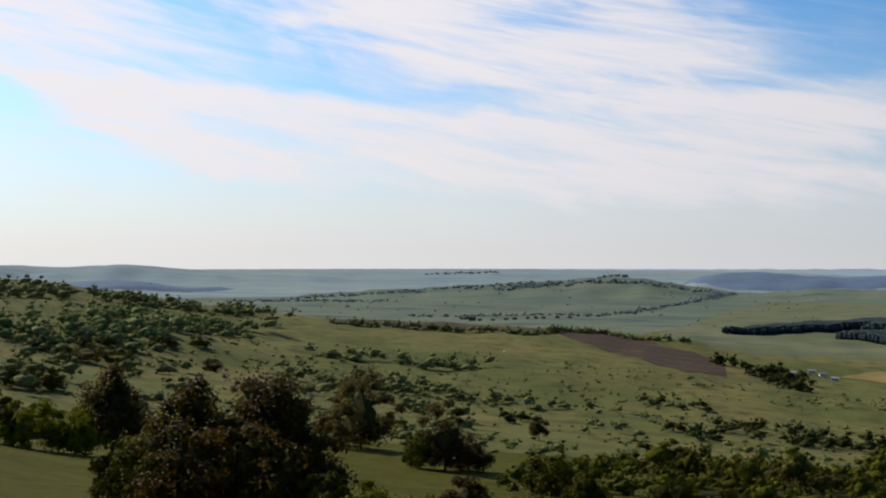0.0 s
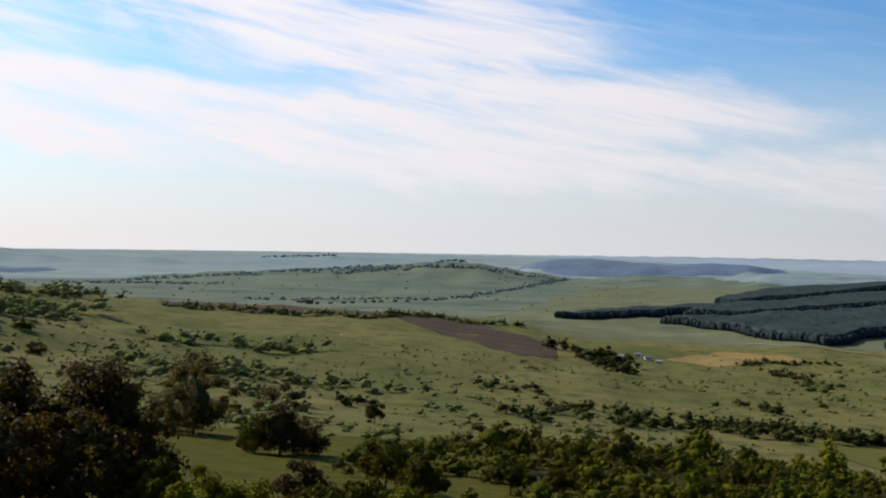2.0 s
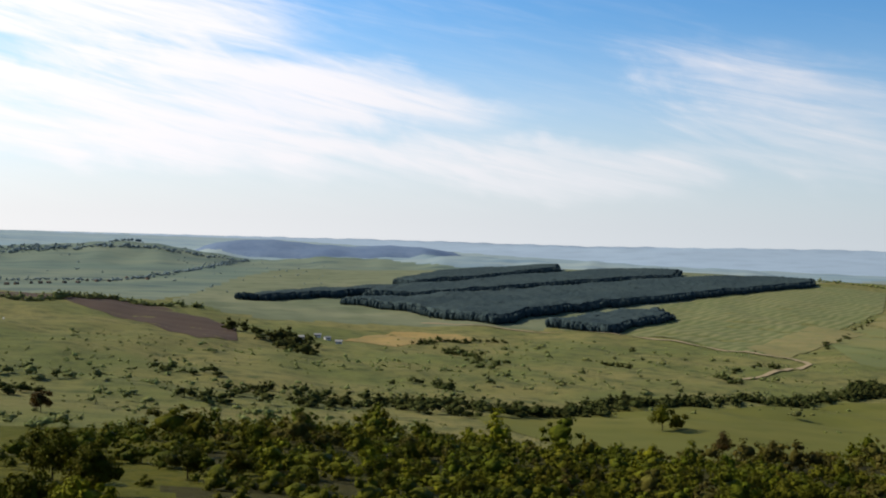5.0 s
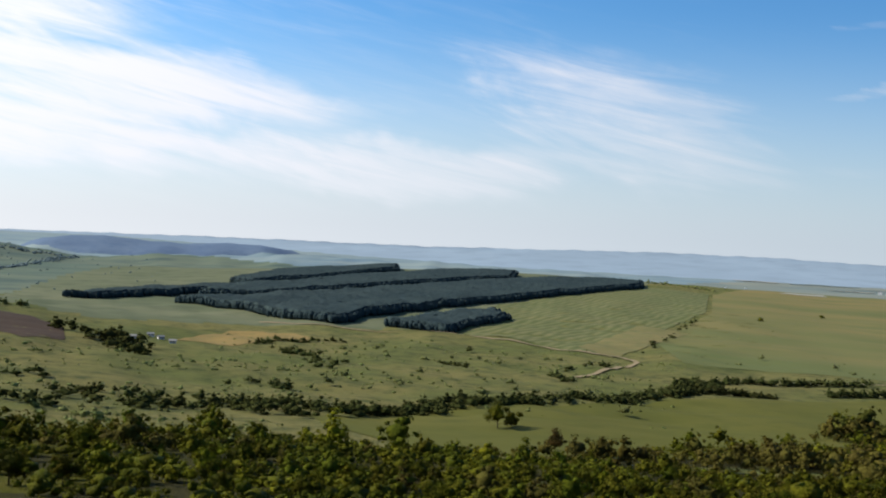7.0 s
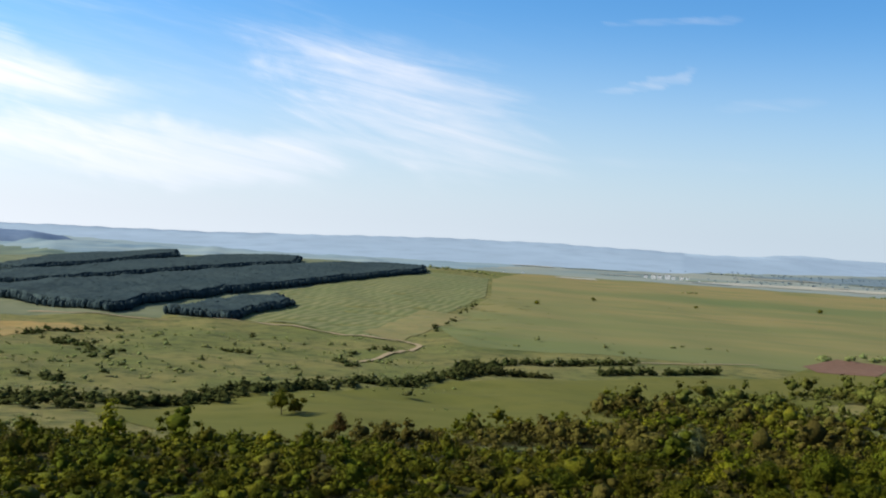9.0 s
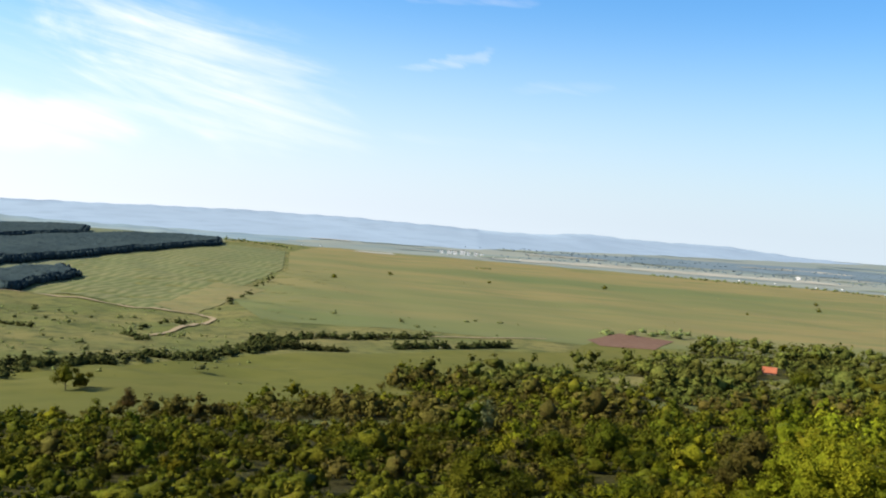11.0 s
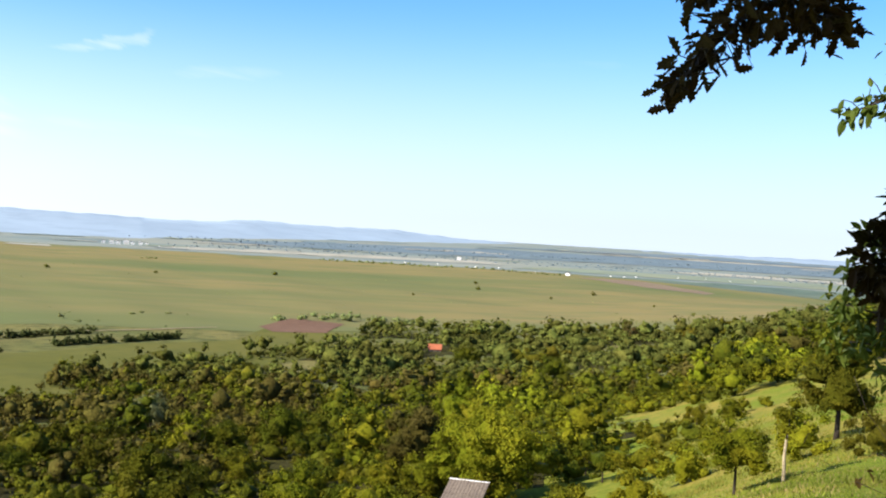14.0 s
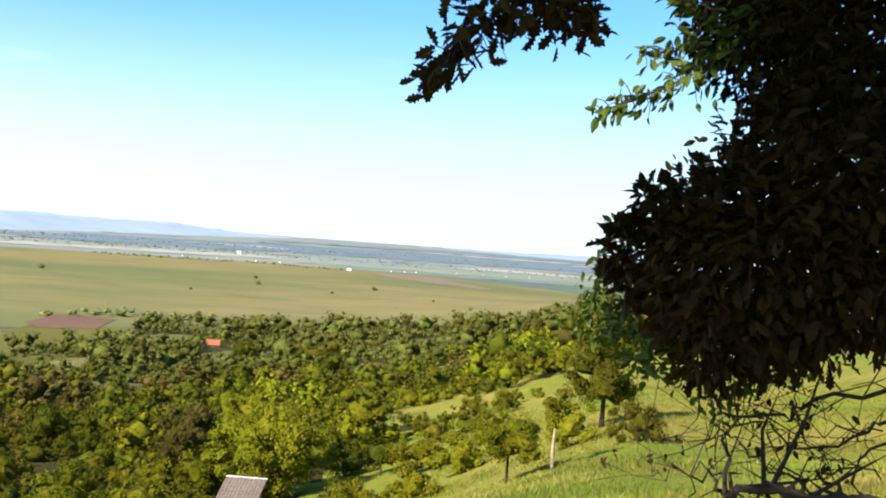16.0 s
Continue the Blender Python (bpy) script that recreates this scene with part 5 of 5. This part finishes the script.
            mesh_object("pane", *box(x - 0.45, x + 0.45, min(y, y + side * 0.08), max(y, y + side * 0.08), wall_h * 0.41, wall_h * 0.77), M_PANE, win)
    root.matrix_basis = Matrix.Translation(where) @ Matrix.Rotation(radians(turn), 4, "Z")
    return root


gable_house("house", 4.4, 5.6, 2.0, 1.9, M_SHEET, M_TILE, "small house with a bright red tiled roof among trees", (HOUSE[0], HOUSE[1], HOUSE[2] - 0.9), -74, 2, chimney=False)
gable_house("house", 3.0, 3.6, 1.6, 1.2, M_SHEET, M_TILE, "hut with a faded red roof at the edge of the wood", at(-70.45, 622, 0.8), -60, chimney=False)
HAMLET = gable_house("house", 5.0, 7.0, 2.2, 1.8, M_SHEET, M_PLOUGH, "pale village house with a dull brown roof", at(-1.5, 1075), 10)
tagged(HAMLET, group="village")
rng = np.random.default_rng(21)
for k in range(17):
    b = -0.6 - 9.6 * (k + rng.uniform(0, 0.8)) / 17
    d = np.interp(-b, (0, 5, 10.5), (1085, 1105, 1250)) + rng.uniform(-25, 30)
    copy_thing(HAMLET, Matrix.Translation(at(b, d)) @ Matrix.Rotation(rng.uniform(0, 3.1), 4, "Z") @ Matrix.Diagonal((0.55, 0.55, 0.55, 1)))
FARM = gable_house("barn", 6, 11, 3.0, 1.6, M_WHITE, M_SHEET, "long white farm building with a grey roof", at(-79.0, 1440), 8, 3, "barn", chimney=False)
tagged(FARM, group="farm buildings")
for b, d, turn in ((-77.4, 1480, 5), (-81.2, 2050, 8), (-81.9, 2060, 8), (-82.5, 2080, 4), (-84.6, 2150, 8), (-86, 2200, 10), (-87.2, 2180, 0), (-88.4, 2230, 10), (-70.5, 2110, 0), (-72.2, 2120, 15), (-74.2, 2090, 0), (-75.4, 2110, 8),
                   (-57.9, 2260, 35), (-58.6, 2270, 35), (-59.3, 2280, 30), (-47.9, 2200, 45), (-48.9, 2230, 45), (-8.7, 2110, 80)):
    copy_thing(FARM, Matrix.Translation(at(b, d)) @ Matrix.Rotation(radians(turn), 4, "Z") @ Matrix.Diagonal((0.5, 0.5, 0.42, 1)))


def flat_block(where, turn):
    root = tagged(new("apartment_block"), "pale concrete apartment block in the far town", "building", "far town")
    mesh_object("wall", *box(-9, 9, -6, 6, -1, 15), M_WHITE, root)
    mesh_object("roof", *box(-9.3, 9.3, -6.3, 6.3, 15.0, 15.6), M_SHEET, root)
    for r in range(5):
        for c in range(6):
            mesh_object("window", *box(-7.6 + c * 2.8, -6.2 + c * 2.8, -6.06, -5.9, 1.2 + r * 2.8, 2.7 + r * 2.8), M_PANE, root)
    root.matrix_basis = Matrix.Translation(where) @ Matrix.Rotation(radians(turn), 4, "Z")
    return root


BLOCK = flat_block(at(-55.6, 2300), -55)
BLOCK.scale = (0.5, 0.5, 0.5)
for b, d, s in ((-55.9, 2290, 0.5), (-56.3, 2310, 0.6), (-56.6, 2300, 0.4), (-57.0, 2320, 0.45), (-57.3, 2300, 0.35), (-55.2, 2320, 0.4), (-73.3, 2400, 0.5)):
    copy_thing(BLOCK, Matrix.Translation(at(b, d)) @ Matrix.Rotation(radians(b), 4, "Z") @ Matrix.Diagonal((2 * s, 2 * s, 2 * s, 1)))

HUT = gable_house("shepherd_hut", 1.6, 2.8, 1.1, 0.5, M_WHITE, M_CANVAS, "small pale hut with a low roof in the valley", at(-17.8, 506), -25, 2, "hut", chimney=False)
tagged(HUT, group="valley huts")
for b, d, turn in ((-18.6, 527, -10), (-19.1, 524, 5), (-19.7, 503, -25)):
    copy_thing(HUT, Matrix.Translation(at(b, d)) @ Matrix.Rotation(radians(turn), 4, "Z"))


def shed(where, turn):
    """A low shed under one sloping roof of overlapping grey sheets."""
    root = tagged(new("shed"), "low wooden shed under a weathered grey sheet roof", "shed")
    mesh_object("wall", *box(-1.7, 1.7, -1.9, 1.9, -0.8, 1.9), M_WOOD, root)
    for r in range(2):
        for c in range(4):
            x0 = -2.0 + c * 1.0
            y0 = -2.2 + r * 2.15
            n = 7
            v, f = [], []
            for i in range(n):
                x = x0 + 1.04 * i / (n - 1)
                for y in (y0, y0 + 2.3):
                    z = 2.0 + (y + 2.2) * 0.26 + 0.025 * (i % 2) + 0.03 * (1 - r) * 0 + 0.03 * (r == 1) + 0.012 * (c % 2)
                    v += [(x, y, z), (x, y, z + 0.02)]
            for i in range(n - 1):
                o = i * 4
                f += [[o + 1, o + 5, o + 7, o + 3], [o, o + 2, o + 6, o + 4], [o, o + 4, o + 5, o + 1], [o + 2, o + 3, o + 7, o + 6]]
            mesh_object("roof_sheet", v, f, M_SHEET, root)
    mesh_object("ridge_board", *box(-2.05, 2.05, 2.05, 2.25, 3.13, 3.21), M_WHITE, root, "pale ridge board")
    root.matrix_basis = Matrix.Translation(where) @ Matrix.Rotation(radians(turn), 4, "Z") @ Matrix.Diagonal((0.76, 1.0, 1.0, 1))


shed((SHED[0], SHED[1], SHED[2] - 0.9), -86)

stone = tagged(mesh_object("boundary_stone", *join([(ICO[2][0] * (0.4, 0.35, 0.5) + (0, 0, 0.3), ICO[2][1])]), M_WHITE), "white painted boundary stone in the meadow", "stone")
stone.location = at(-3.2, 459)


# ---- grass ----
def grass(name, label, n, b0, b1, d0, d1, tall, seed, mat=None):
    rng = np.random.default_rng(seed)
    b = rng.uniform(b0, b1, n)
    d = np.exp(rng.uniform(np.log(d0), np.log(d1), n))
    x, y = place(b, d)
    lo = np.array([wood_limits(v)[0] for v in b]) if b0 < -30 else np.full(n, 1e9)
    keep = (d < lo + 4) | (b0 > -30)
    x, y, d = x[keep], y[keep], d[keep]
    n = len(x)
    z = ground(x, y) - 0.03
    a = rng.uniform(0, 6.3, n)
    h = tall * rng.uniform(0.5, 1.3, n) * (0.6 + 0.4 * np.sin(x * 0.4) * np.sin(y * 0.33))
    wd = 0.009 + 0.0006 * d
    lean = rng.normal(0, 0.3, (n, 2)) * h[:, None]
    p = np.stack([x, y, z], 1)
    side = np.stack([np.cos(a), np.sin(a), np.zeros(n)], 1) * wd[:, None]
    tip = p + np.stack([lean[:, 0], lean[:, 1], h], 1)
    v = np.stack([p - side, p + side, tip], 1).reshape(-1, 3)
    tagged(mesh_object(name, v, np.arange(3 * n).reshape(-1, 3), mat or M_BLADES), label, "grass", kind="stuff")


grass("grass", "long green and straw-coloured grass on the slope", 110000, -110, -80, 12, 120, 0.24, 81)
grass("grass", "dry reddish straw grass on the hilltop slope", 8000, -112, -84, 12, 58, 0.3, 82, M_STRAW)


# ---- the oak by the camera ----
LOBES = ((0.0, 0.0), (0.05, 0.10), (0.15, 0.17), (0.09, 0.25), (0.22, 0.36), (0.13, 0.44), (0.27, 0.57), (0.15, 0.65), (0.21, 0.78), (0.09, 0.86), (0.0, 1.0))
OVAL = ((0.0, 0.0), (0.13, 0.15), (0.22, 0.38), (0.21, 0.6), (0.12, 0.83), (0.0, 1.0))


def leaf_template(outline):
    """A flat leaf one unit long, folded a little along its rib, pointing along y."""
    k = len(outline)
    v = [(x, y, abs(x) * 0.35 - 0.12 * y * y) for x, y in outline] + [(-x, y, abs(x) * 0.35 - 0.12 * y * y) for x, y in outline[1:-1]]
    right = list(range(k))
    left = [0] + [k - 1] + [k + i for i in range(k - 2)][::-1]
    return np.array(v), [right, left]


def leaf_frames(rng, n, along, droop):
    """Random turns for n leaves: each points mostly along the given directions and hangs a little."""
    d = along + 0.75 * unit(rng, n)
    d[:, 2] -= droop
    d /= np.linalg.norm(d, axis=1)[:, None]
    nrm = unit(rng, n) + np.array((0, 0, 0.6))
    nrm -= d * np.sum(nrm * d, axis=1)[:, None]
    nrm /= np.linalg.norm(nrm, axis=1)[:, None]
    return np.cross(d, nrm), d, nrm


def joined_leaves(name, pos, along, droop, size, outline, mat, parent, seed):
    rng = np.random.default_rng(seed)
    tv, tf = leaf_template(outline)
    u, d, nrm = leaf_frames(rng, len(pos), along, droop)
    s = size * rng.uniform(0.6, 1.25, len(pos))
    v = pos[:, None, :] + s[:, None, None] * (tv[None, :, 0:1] * u[:, None] + tv[None, :, 1:2] * d[:, None] + tv[None, :, 2:3] * nrm[:, None])
    m = len(tv)
    faces = [[i * m + q for q in f] for i in range(len(pos)) for f in tf]
    ob = mesh_object(name, v.reshape(-1, 3), faces, mat, parent)
    return tagged(ob, kind="stuff")


def single_leaves(pos, along, droop, size, mesh, parent, seed):
    rng = np.random.default_rng(seed)
    u, d, nrm = leaf_frames(rng, len(pos), along, droop)
    for i in range(len(pos)):
        s = size * rng.uniform(0.65, 1.25)
        ob = new("leaf", mesh)
        ob.parent = parent
        m = Matrix(((*(u[i] * s),), (*(d[i] * s),), (*(nrm[i] * s),))).transposed().to_4x4()
        m.translation = Vector(pos[i])
        ob.matrix_basis = m


def leaf_data(name, outline, mat):
    v, f = leaf_template(outline)
    me = bpy.data.meshes.new(name)
    me.from_pydata(v.tolist(), [], f)
    me.materials.append(mat)
    return me


def path_points(points, n):
    """n points evenly along a path of places, and the directions there."""
    p = np.array(points)
    seg = np.linalg.norm(np.diff(p, axis=0), axis=1)
    t = np.concatenate([[0], np.cumsum(seg)])
    u = (np.arange(n) + 0.5) / n * t[-1]
    q = np.stack([np.interp(u, t, p[:, k]) for k in range(3)], 1)
    d = np.stack([np.gradient(q[:, k]) for k in range(3)], 1)
    return q, d / (np.linalg.norm(d, axis=1)[:, None] + 1e-9)


def bent(points, k=4):
    """A smooth line through the points."""
    p = np.array(points)
    n = len(p)
    u = np.linspace(0, n - 1, (n - 1) * k + 1)
    return sum(w[:, None] * p[i] for i, w in blend(n, u))


def build_oak():
    oak = tagged(new("oak_tree"), "shady oak with hanging leafy branches beside the viewpoint", "tree")
    foot = np.array(at(-116, 4.6))
    fork = foot + (0.1, 0.0, 3.0)
    mesh_object("trunk", *tube(bent([foot - (0, 0, 0.3), foot + (0.02, 0, 0.4), foot + (0.08, 0.03, 1.6), fork, fork + (0.0, 0.2, 1.6), fork + (-0.2, 0.3, 3.2)]),
                               np.interp(np.linspace(0, 5, 21), range(6), (0.30, 0.23, 0.19, 0.16, 0.11, 0.05)), 12), M_BARK, oak, "rough dark bark", True)
    # leafy branches that hang into the view: path in bearing, elevation, distance; leaf count, length, shape
    lobed, oval = leaf_data("oak_leaf", LOBES, M_OAK), leaf_data("oval_leaf", OVAL, M_LITLEAF)
    oak_sprays = (
        (((-112, 38, 4.2), (-97, 28, 3.5), (-89.1, 16.2, 3.2), (-88.0, 12.8, 3.15), (-85.5, 11.0, 3.1), (-83.6, 8.9, 3.05), (-82.4, 7.7, 3.0)), 210, 0.060, lobed, 0.22, 0.012, 0.42),
        (((-89.1, 16.2, 3.2), (-88.3, 13.0, 3.2), (-89.3, 11.8, 3.2), (-90.6, 10.9, 3.2)), 140, 0.058, lobed, 0.22, 0.008, 0.3),
        (((-89.1, 16.2, 3.2), (-87, 13.6, 3.15), (-84.5, 12.9, 3.1), (-83, 12.6, 3.1)), 100, 0.058, lobed, 0.22, 0.007, 0.3))
    hanging = oak_sprays + (
        (((-114, 22, 4.6), (-103.0, 14.0, 4.6), (-99.2, 10.9, 4.5), (-95.3, 8.3, 4.45), (-91.3, 6.5, 4.4)), 270, 0.056, oval, 0.5, 0.012, 0.35),
        (((-99.2, 10.9, 4.5), (-96.7, 11.9, 4.5), (-94.9, 12.3, 4.5)), 110, 0.058, oval, 0.3, 0.007, 0.0),
        (((-99.2, 10.9, 4.5), (-96.0, 10.0, 4.5), (-93.4, 9.6, 4.5)), 110, 0.058, oval, 0.3, 0.007, 0.0))
    for k, (way, n, size, me, droop, rad, start) in enumerate(hanging):
        pts = bent([spot(*w) for w in way])
        br = mesh_object("branch", *tube(pts, np.linspace(rad, rad * 0.25, len(pts)), 6), M_BARK, oak, smoothed=True)
        q, d = path_points(pts[int(start * len(pts)):], n)
        rng = np.random.default_rng(500 + k)
        wide = np.linspace(1.5, 0.5, n)[:, None] * (0.045 if me is lobed else 0.048)
        tip = q + rng.normal(0, 1, q.shape) * wide
        single_leaves(tip, d * 0.5, droop, size, me, br, 510 + k)
        mesh_object("twig", *join([tube([a, (a + b) / 2 + (0, 0, 0.01), b], [0.0025, 0.002, 0.0012], 4) for a, b in zip(q[::2], tip[::2])]), M_BARK, br)
    # bare lower branches
    upper = (((-112, -2.0, 4.3), (-106.3, -6.0, 4.1), (-103.2, -7.3, 4.0), (-101.6, -8.1, 4.0), (-98.8, -8.0, 3.95), (-97.3, -7.3, 3.9)), 0.020), (((-112, -5.0, 4.3), (-106.4, -7.7, 4.2), (-105.4, -8.4, 4.2), (-103.4, -9.3, 4.1), (-100.8, -8.7, 4.1), (-98.8, -8.3, 4.0)), 0.016), \
        (((-113, -6.5, 4.5), (-106.5, -8.7, 4.3), (-105.0, -10.0, 4.3), (-103.3, -10.8, 4.2), (-101.0, -10.8, 4.2)), 0.013), (((-99.1, -12.3, 4.0), (-99.1, -10.2, 4.0), (-98.5, -9.0, 4.0)), 0.020)
    lower = (((-115, -12.5, 4.2), (-106.7, -11.6, 4.1), (-105.1, -11.7, 4.05), (-102.4, -11.6, 4.0), (-101.0, -11.7, 4.0), (-99.3, -12.4, 4.0), (-98.5, -13.5, 4.0)), 0.034), (((-98.9, -11.2, 4.0), (-96.8, -11.3, 3.95), (-95.1, -12.0, 3.9)), 0.009), \
        (((-99.3, -12.4, 4.0), (-98.4, -11.4, 4.0), (-97.5, -12.0, 3.9)), 0.018), (((-103.7, -11.6, 4.1), (-101.5, -10.9, 4.05), (-100.2, -10.0, 4.0), (-98.7, -9.4, 4.0), (-96.7, -9.7, 3.95), (-94.5, -9.9, 3.9)), 0.010), \
        (((-104.4, -11.5, 4.05), (-103.6, -9.9, 4.0), (-102.5, -8.0, 4.0), (-101.6, -6.4, 4.0)), 0.010), (((-103.0, -11.4, 4.05), (-101.0, -9.4, 4.0), (-99.6, -8.0, 4.0), (-98.2, -6.5, 4.0)), 0.008), \
        (((-106.4, -10.5, 4.1), (-104.0, -9.6, 4.0), (-101.4, -9.6, 4.0), (-99.4, -10.4, 3.9)), 0.007), (((-106.3, -8.2, 4.0), (-103.4, -8.6, 3.9), (-101.8, -7.2, 3.9)), 0.007)
    bare = upper + lower
    rng = np.random.default_rng(520)
    twigs, tips = [], []
    for way, rad in bare:
        pts = bent([spot(*w) for w in way])
        pts[1:] += rng.normal(0, 0.014, pts[1:].shape)
        rad *= 0.5 if rad < 0.03 else 0.9
        mesh_object("branch", *tube(pts, np.linspace(rad, rad * 0.35, len(pts)), 7), M_BARK, oak, smoothed=True)
        for i in range(3, len(pts)):
            e = pts[i] + rng.normal(0, 0.14, 3) + (0, 0, 0.03)
            mid = (pts[i] + e) / 2 + rng.normal(0, 0.02, 3)
            twigs.append(tube([pts[i], mid, e], [rad * 0.3, rad * 0.2, 0.0015], 4))
            tips += [mid, e]
    tagged(mesh_object("twiggery", *join(twigs), M_BARK, oak), kind="stuff")
    tips = np.repeat(np.array(tips)[::7], 4, axis=0)
    tips += rng.normal(0, 0.025, tips.shape)
    joined_leaves("withered_leaves", tips, unit(rng, len(tips)) * 0.3, 0.6, 0.036, OVAL, M_OAK, oak, 521)
    # the dense crown: clumps of foliage (bearing, elevation, distance, radius)
    inner = ((-94.8, 1.8, 3.9, 0.10), (-93.6, -0.6, 3.9, 0.11), (-94.2, -1.6, 4.0, 0.11), (-96.2, 1.6, 3.9, 0.15), (-96.6, -0.7, 3.8, 0.20), (-96.2, -2.6, 3.9, 0.15), (-98.8, 2.4, 3.9, 0.19), (-98.8, 0.0, 3.7, 0.32),
              (-98.8, -2.8, 3.8, 0.28), (-98.2, -5.0, 3.9, 0.15), (-100.6, -4.2, 3.9, 0.16), (-102.0, 4.8, 4.0, 0.28), (-102.2, 1.0, 3.7, 0.38), (-102.0, -1.5, 3.8, 0.30))
    clumps = inner + ((-104.0, 9.0, 4.2, 0.36), (-102.0, 8.6, 4.4, 0.25),
              (-101.6, 11.8, 4.4, 0.30), (-104.6, 13.0, 4.4, 0.46), (-105.8, 5.0, 4.0, 0.46), (-106.0, 1.4, 3.8, 0.38), (-105.2, -1.4, 3.8, 0.22), (-108.5, 9.0, 4.2, 0.6), (-109, 3, 4.0, 0.5), (-100.4, 6.0, 4.2, 0.14),
              (-108, 16, 4.6, 0.6), (-103, 17, 4.6, 0.4), (-97.8, 11.2, 4.7, 0.20), (-99.6, 9.6, 4.7, 0.24), (-98.6, 13.6, 4.8, 0.28), (-101, 13.2, 4.7, 0.30), (-96.4, 13.2, 4.7, 0.14), (-100.6, 7.8, 4.6, 0.14))
    clumps += ((-101, 1.5, 4.9, 0.55), (-105, 1.8, 4.9, 0.55), (-105, 6, 5.1, 0.6), (-109, 12, 5.2, 0.7), (-104, 15, 5.2, 0.6), (-110, 4, 5.0, 0.7), (-99.6, -1.8, 4.7, 0.35))
    pos, along = [], []
    for b, e, d, r in clumps:
        n = int(520 * r / 0.3) if r > 0.15 else 170
        c = spot(b, e, d)
        o = unit(rng, n) * (rng.uniform(0.25, 1.0, n) ** 0.5)[:, None] * r
        pos.append(c + o)
        along.append(o / r)
    pos, along = np.concatenate(pos), np.concatenate(along)
    pick = rng.random(len(pos)) < 0.4
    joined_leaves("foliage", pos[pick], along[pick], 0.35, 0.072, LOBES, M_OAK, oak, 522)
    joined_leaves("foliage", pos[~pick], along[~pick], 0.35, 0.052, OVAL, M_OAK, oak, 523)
    # sprays under the crown where sun falls, in the lighter sunlit leaf colour
    shoots = ((-91.8, -2.8, 4.4, 0.09), (-92.2, -4.6, 4.4, 0.10), (-94.0, -4.4, 4.4, 0.12), (-94.6, -6.2, 4.4, 0.10), (-96.4, -6.0, 4.4, 0.12), (-96.0, -4.2, 4.3, 0.10), (-98.4, -7.2, 4.3, 0.10), (-93.2, 0.6, 4.4, 0.08), (-92.6, -1.2, 4.4, 0.09), (-93.0, -3.4, 4.35, 0.12), (-95.2, -5.2, 4.3, 0.12), (-97.4, -5.6, 4.3, 0.14), (-99.6, -6.2, 4.3, 0.14), (-101.8, -5.4, 4.3, 0.14), (-103.6, -4.6, 4.3, 0.14))
    spray = np.concatenate([spot(b, e, d) + unit(rng, 60) * (rng.uniform(0.1, 1.0, 60) ** 0.5)[:, None] * r for b, e, d, r in shoots])
    joined_leaves("foliage", spray, unit(rng, len(spray)) * 0.4, 0.4, 0.05, OVAL, M_LITLEAF, oak, 525)
    for b, e, d, r in shoots:
        mesh_object("branch", *tube(bent([spot(-104, -4.0, 4.2), spot((b - 104) / 2, (e - 4.0) / 2 - 0.5, 4.3), spot(b, e, d)]), np.linspace(0.012, 0.003, 9), 5), M_BARK, oak, smoothed=True)
    for b, e, d, r in clumps[::2]:
        c = spot(b, e, d)
        root = fork + (0.0, 0.0, -0.6 + 0.1 * e)
        mesh_object("limb", *tube(bent([root, root * 0.5 + c * 0.5 + (0, 0, 0.15), c]), np.linspace(0.05, 0.008, 9), 6), M_BARK, oak, smoothed=True)
    # unseen leaf lumps added overhead to keep the sun off the near branches
    over = ((1.0, 1.6, 2.4, 0.75), (0.3, 2.2, 3.0, 0.8), (2.0, 0.7, 2.7, 0.65), (1.2, 1.3, 3.4, 0.7), (2.0, -0.1, 2.3, 0.8), (2.6, -0.5, 2.6, 1.0), (1.6, 0.5, 2.9, 0.7), (0.8, -0.4, 2.6, 1.0), (2.8, -0.9, 2.9, 1.1), (3.6, 1.4, 3.8, 1.0),
            (3.9, -0.3, 3.4, 1.1), (1.6, -1.6, 3.0, 1.2), (-0.2, -0.8, 2.8, 1.0))
    lumps = np.array([(x, y, z, r, r * 0.8) for x, y, z, r in over])
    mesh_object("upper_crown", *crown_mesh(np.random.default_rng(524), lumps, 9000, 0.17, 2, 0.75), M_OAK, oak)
    for x, y, z, r in over:
        c = np.array((x, y, z))
        mesh_object("limb", *tube(bent([fork + (0, 0, 0.8), fork * 0.5 + c * 0.5 + (0, 0, 0.9), c]), np.linspace(0.08, 0.02, 9), 7), M_BARK, oak, smoothed=True)


build_oak()
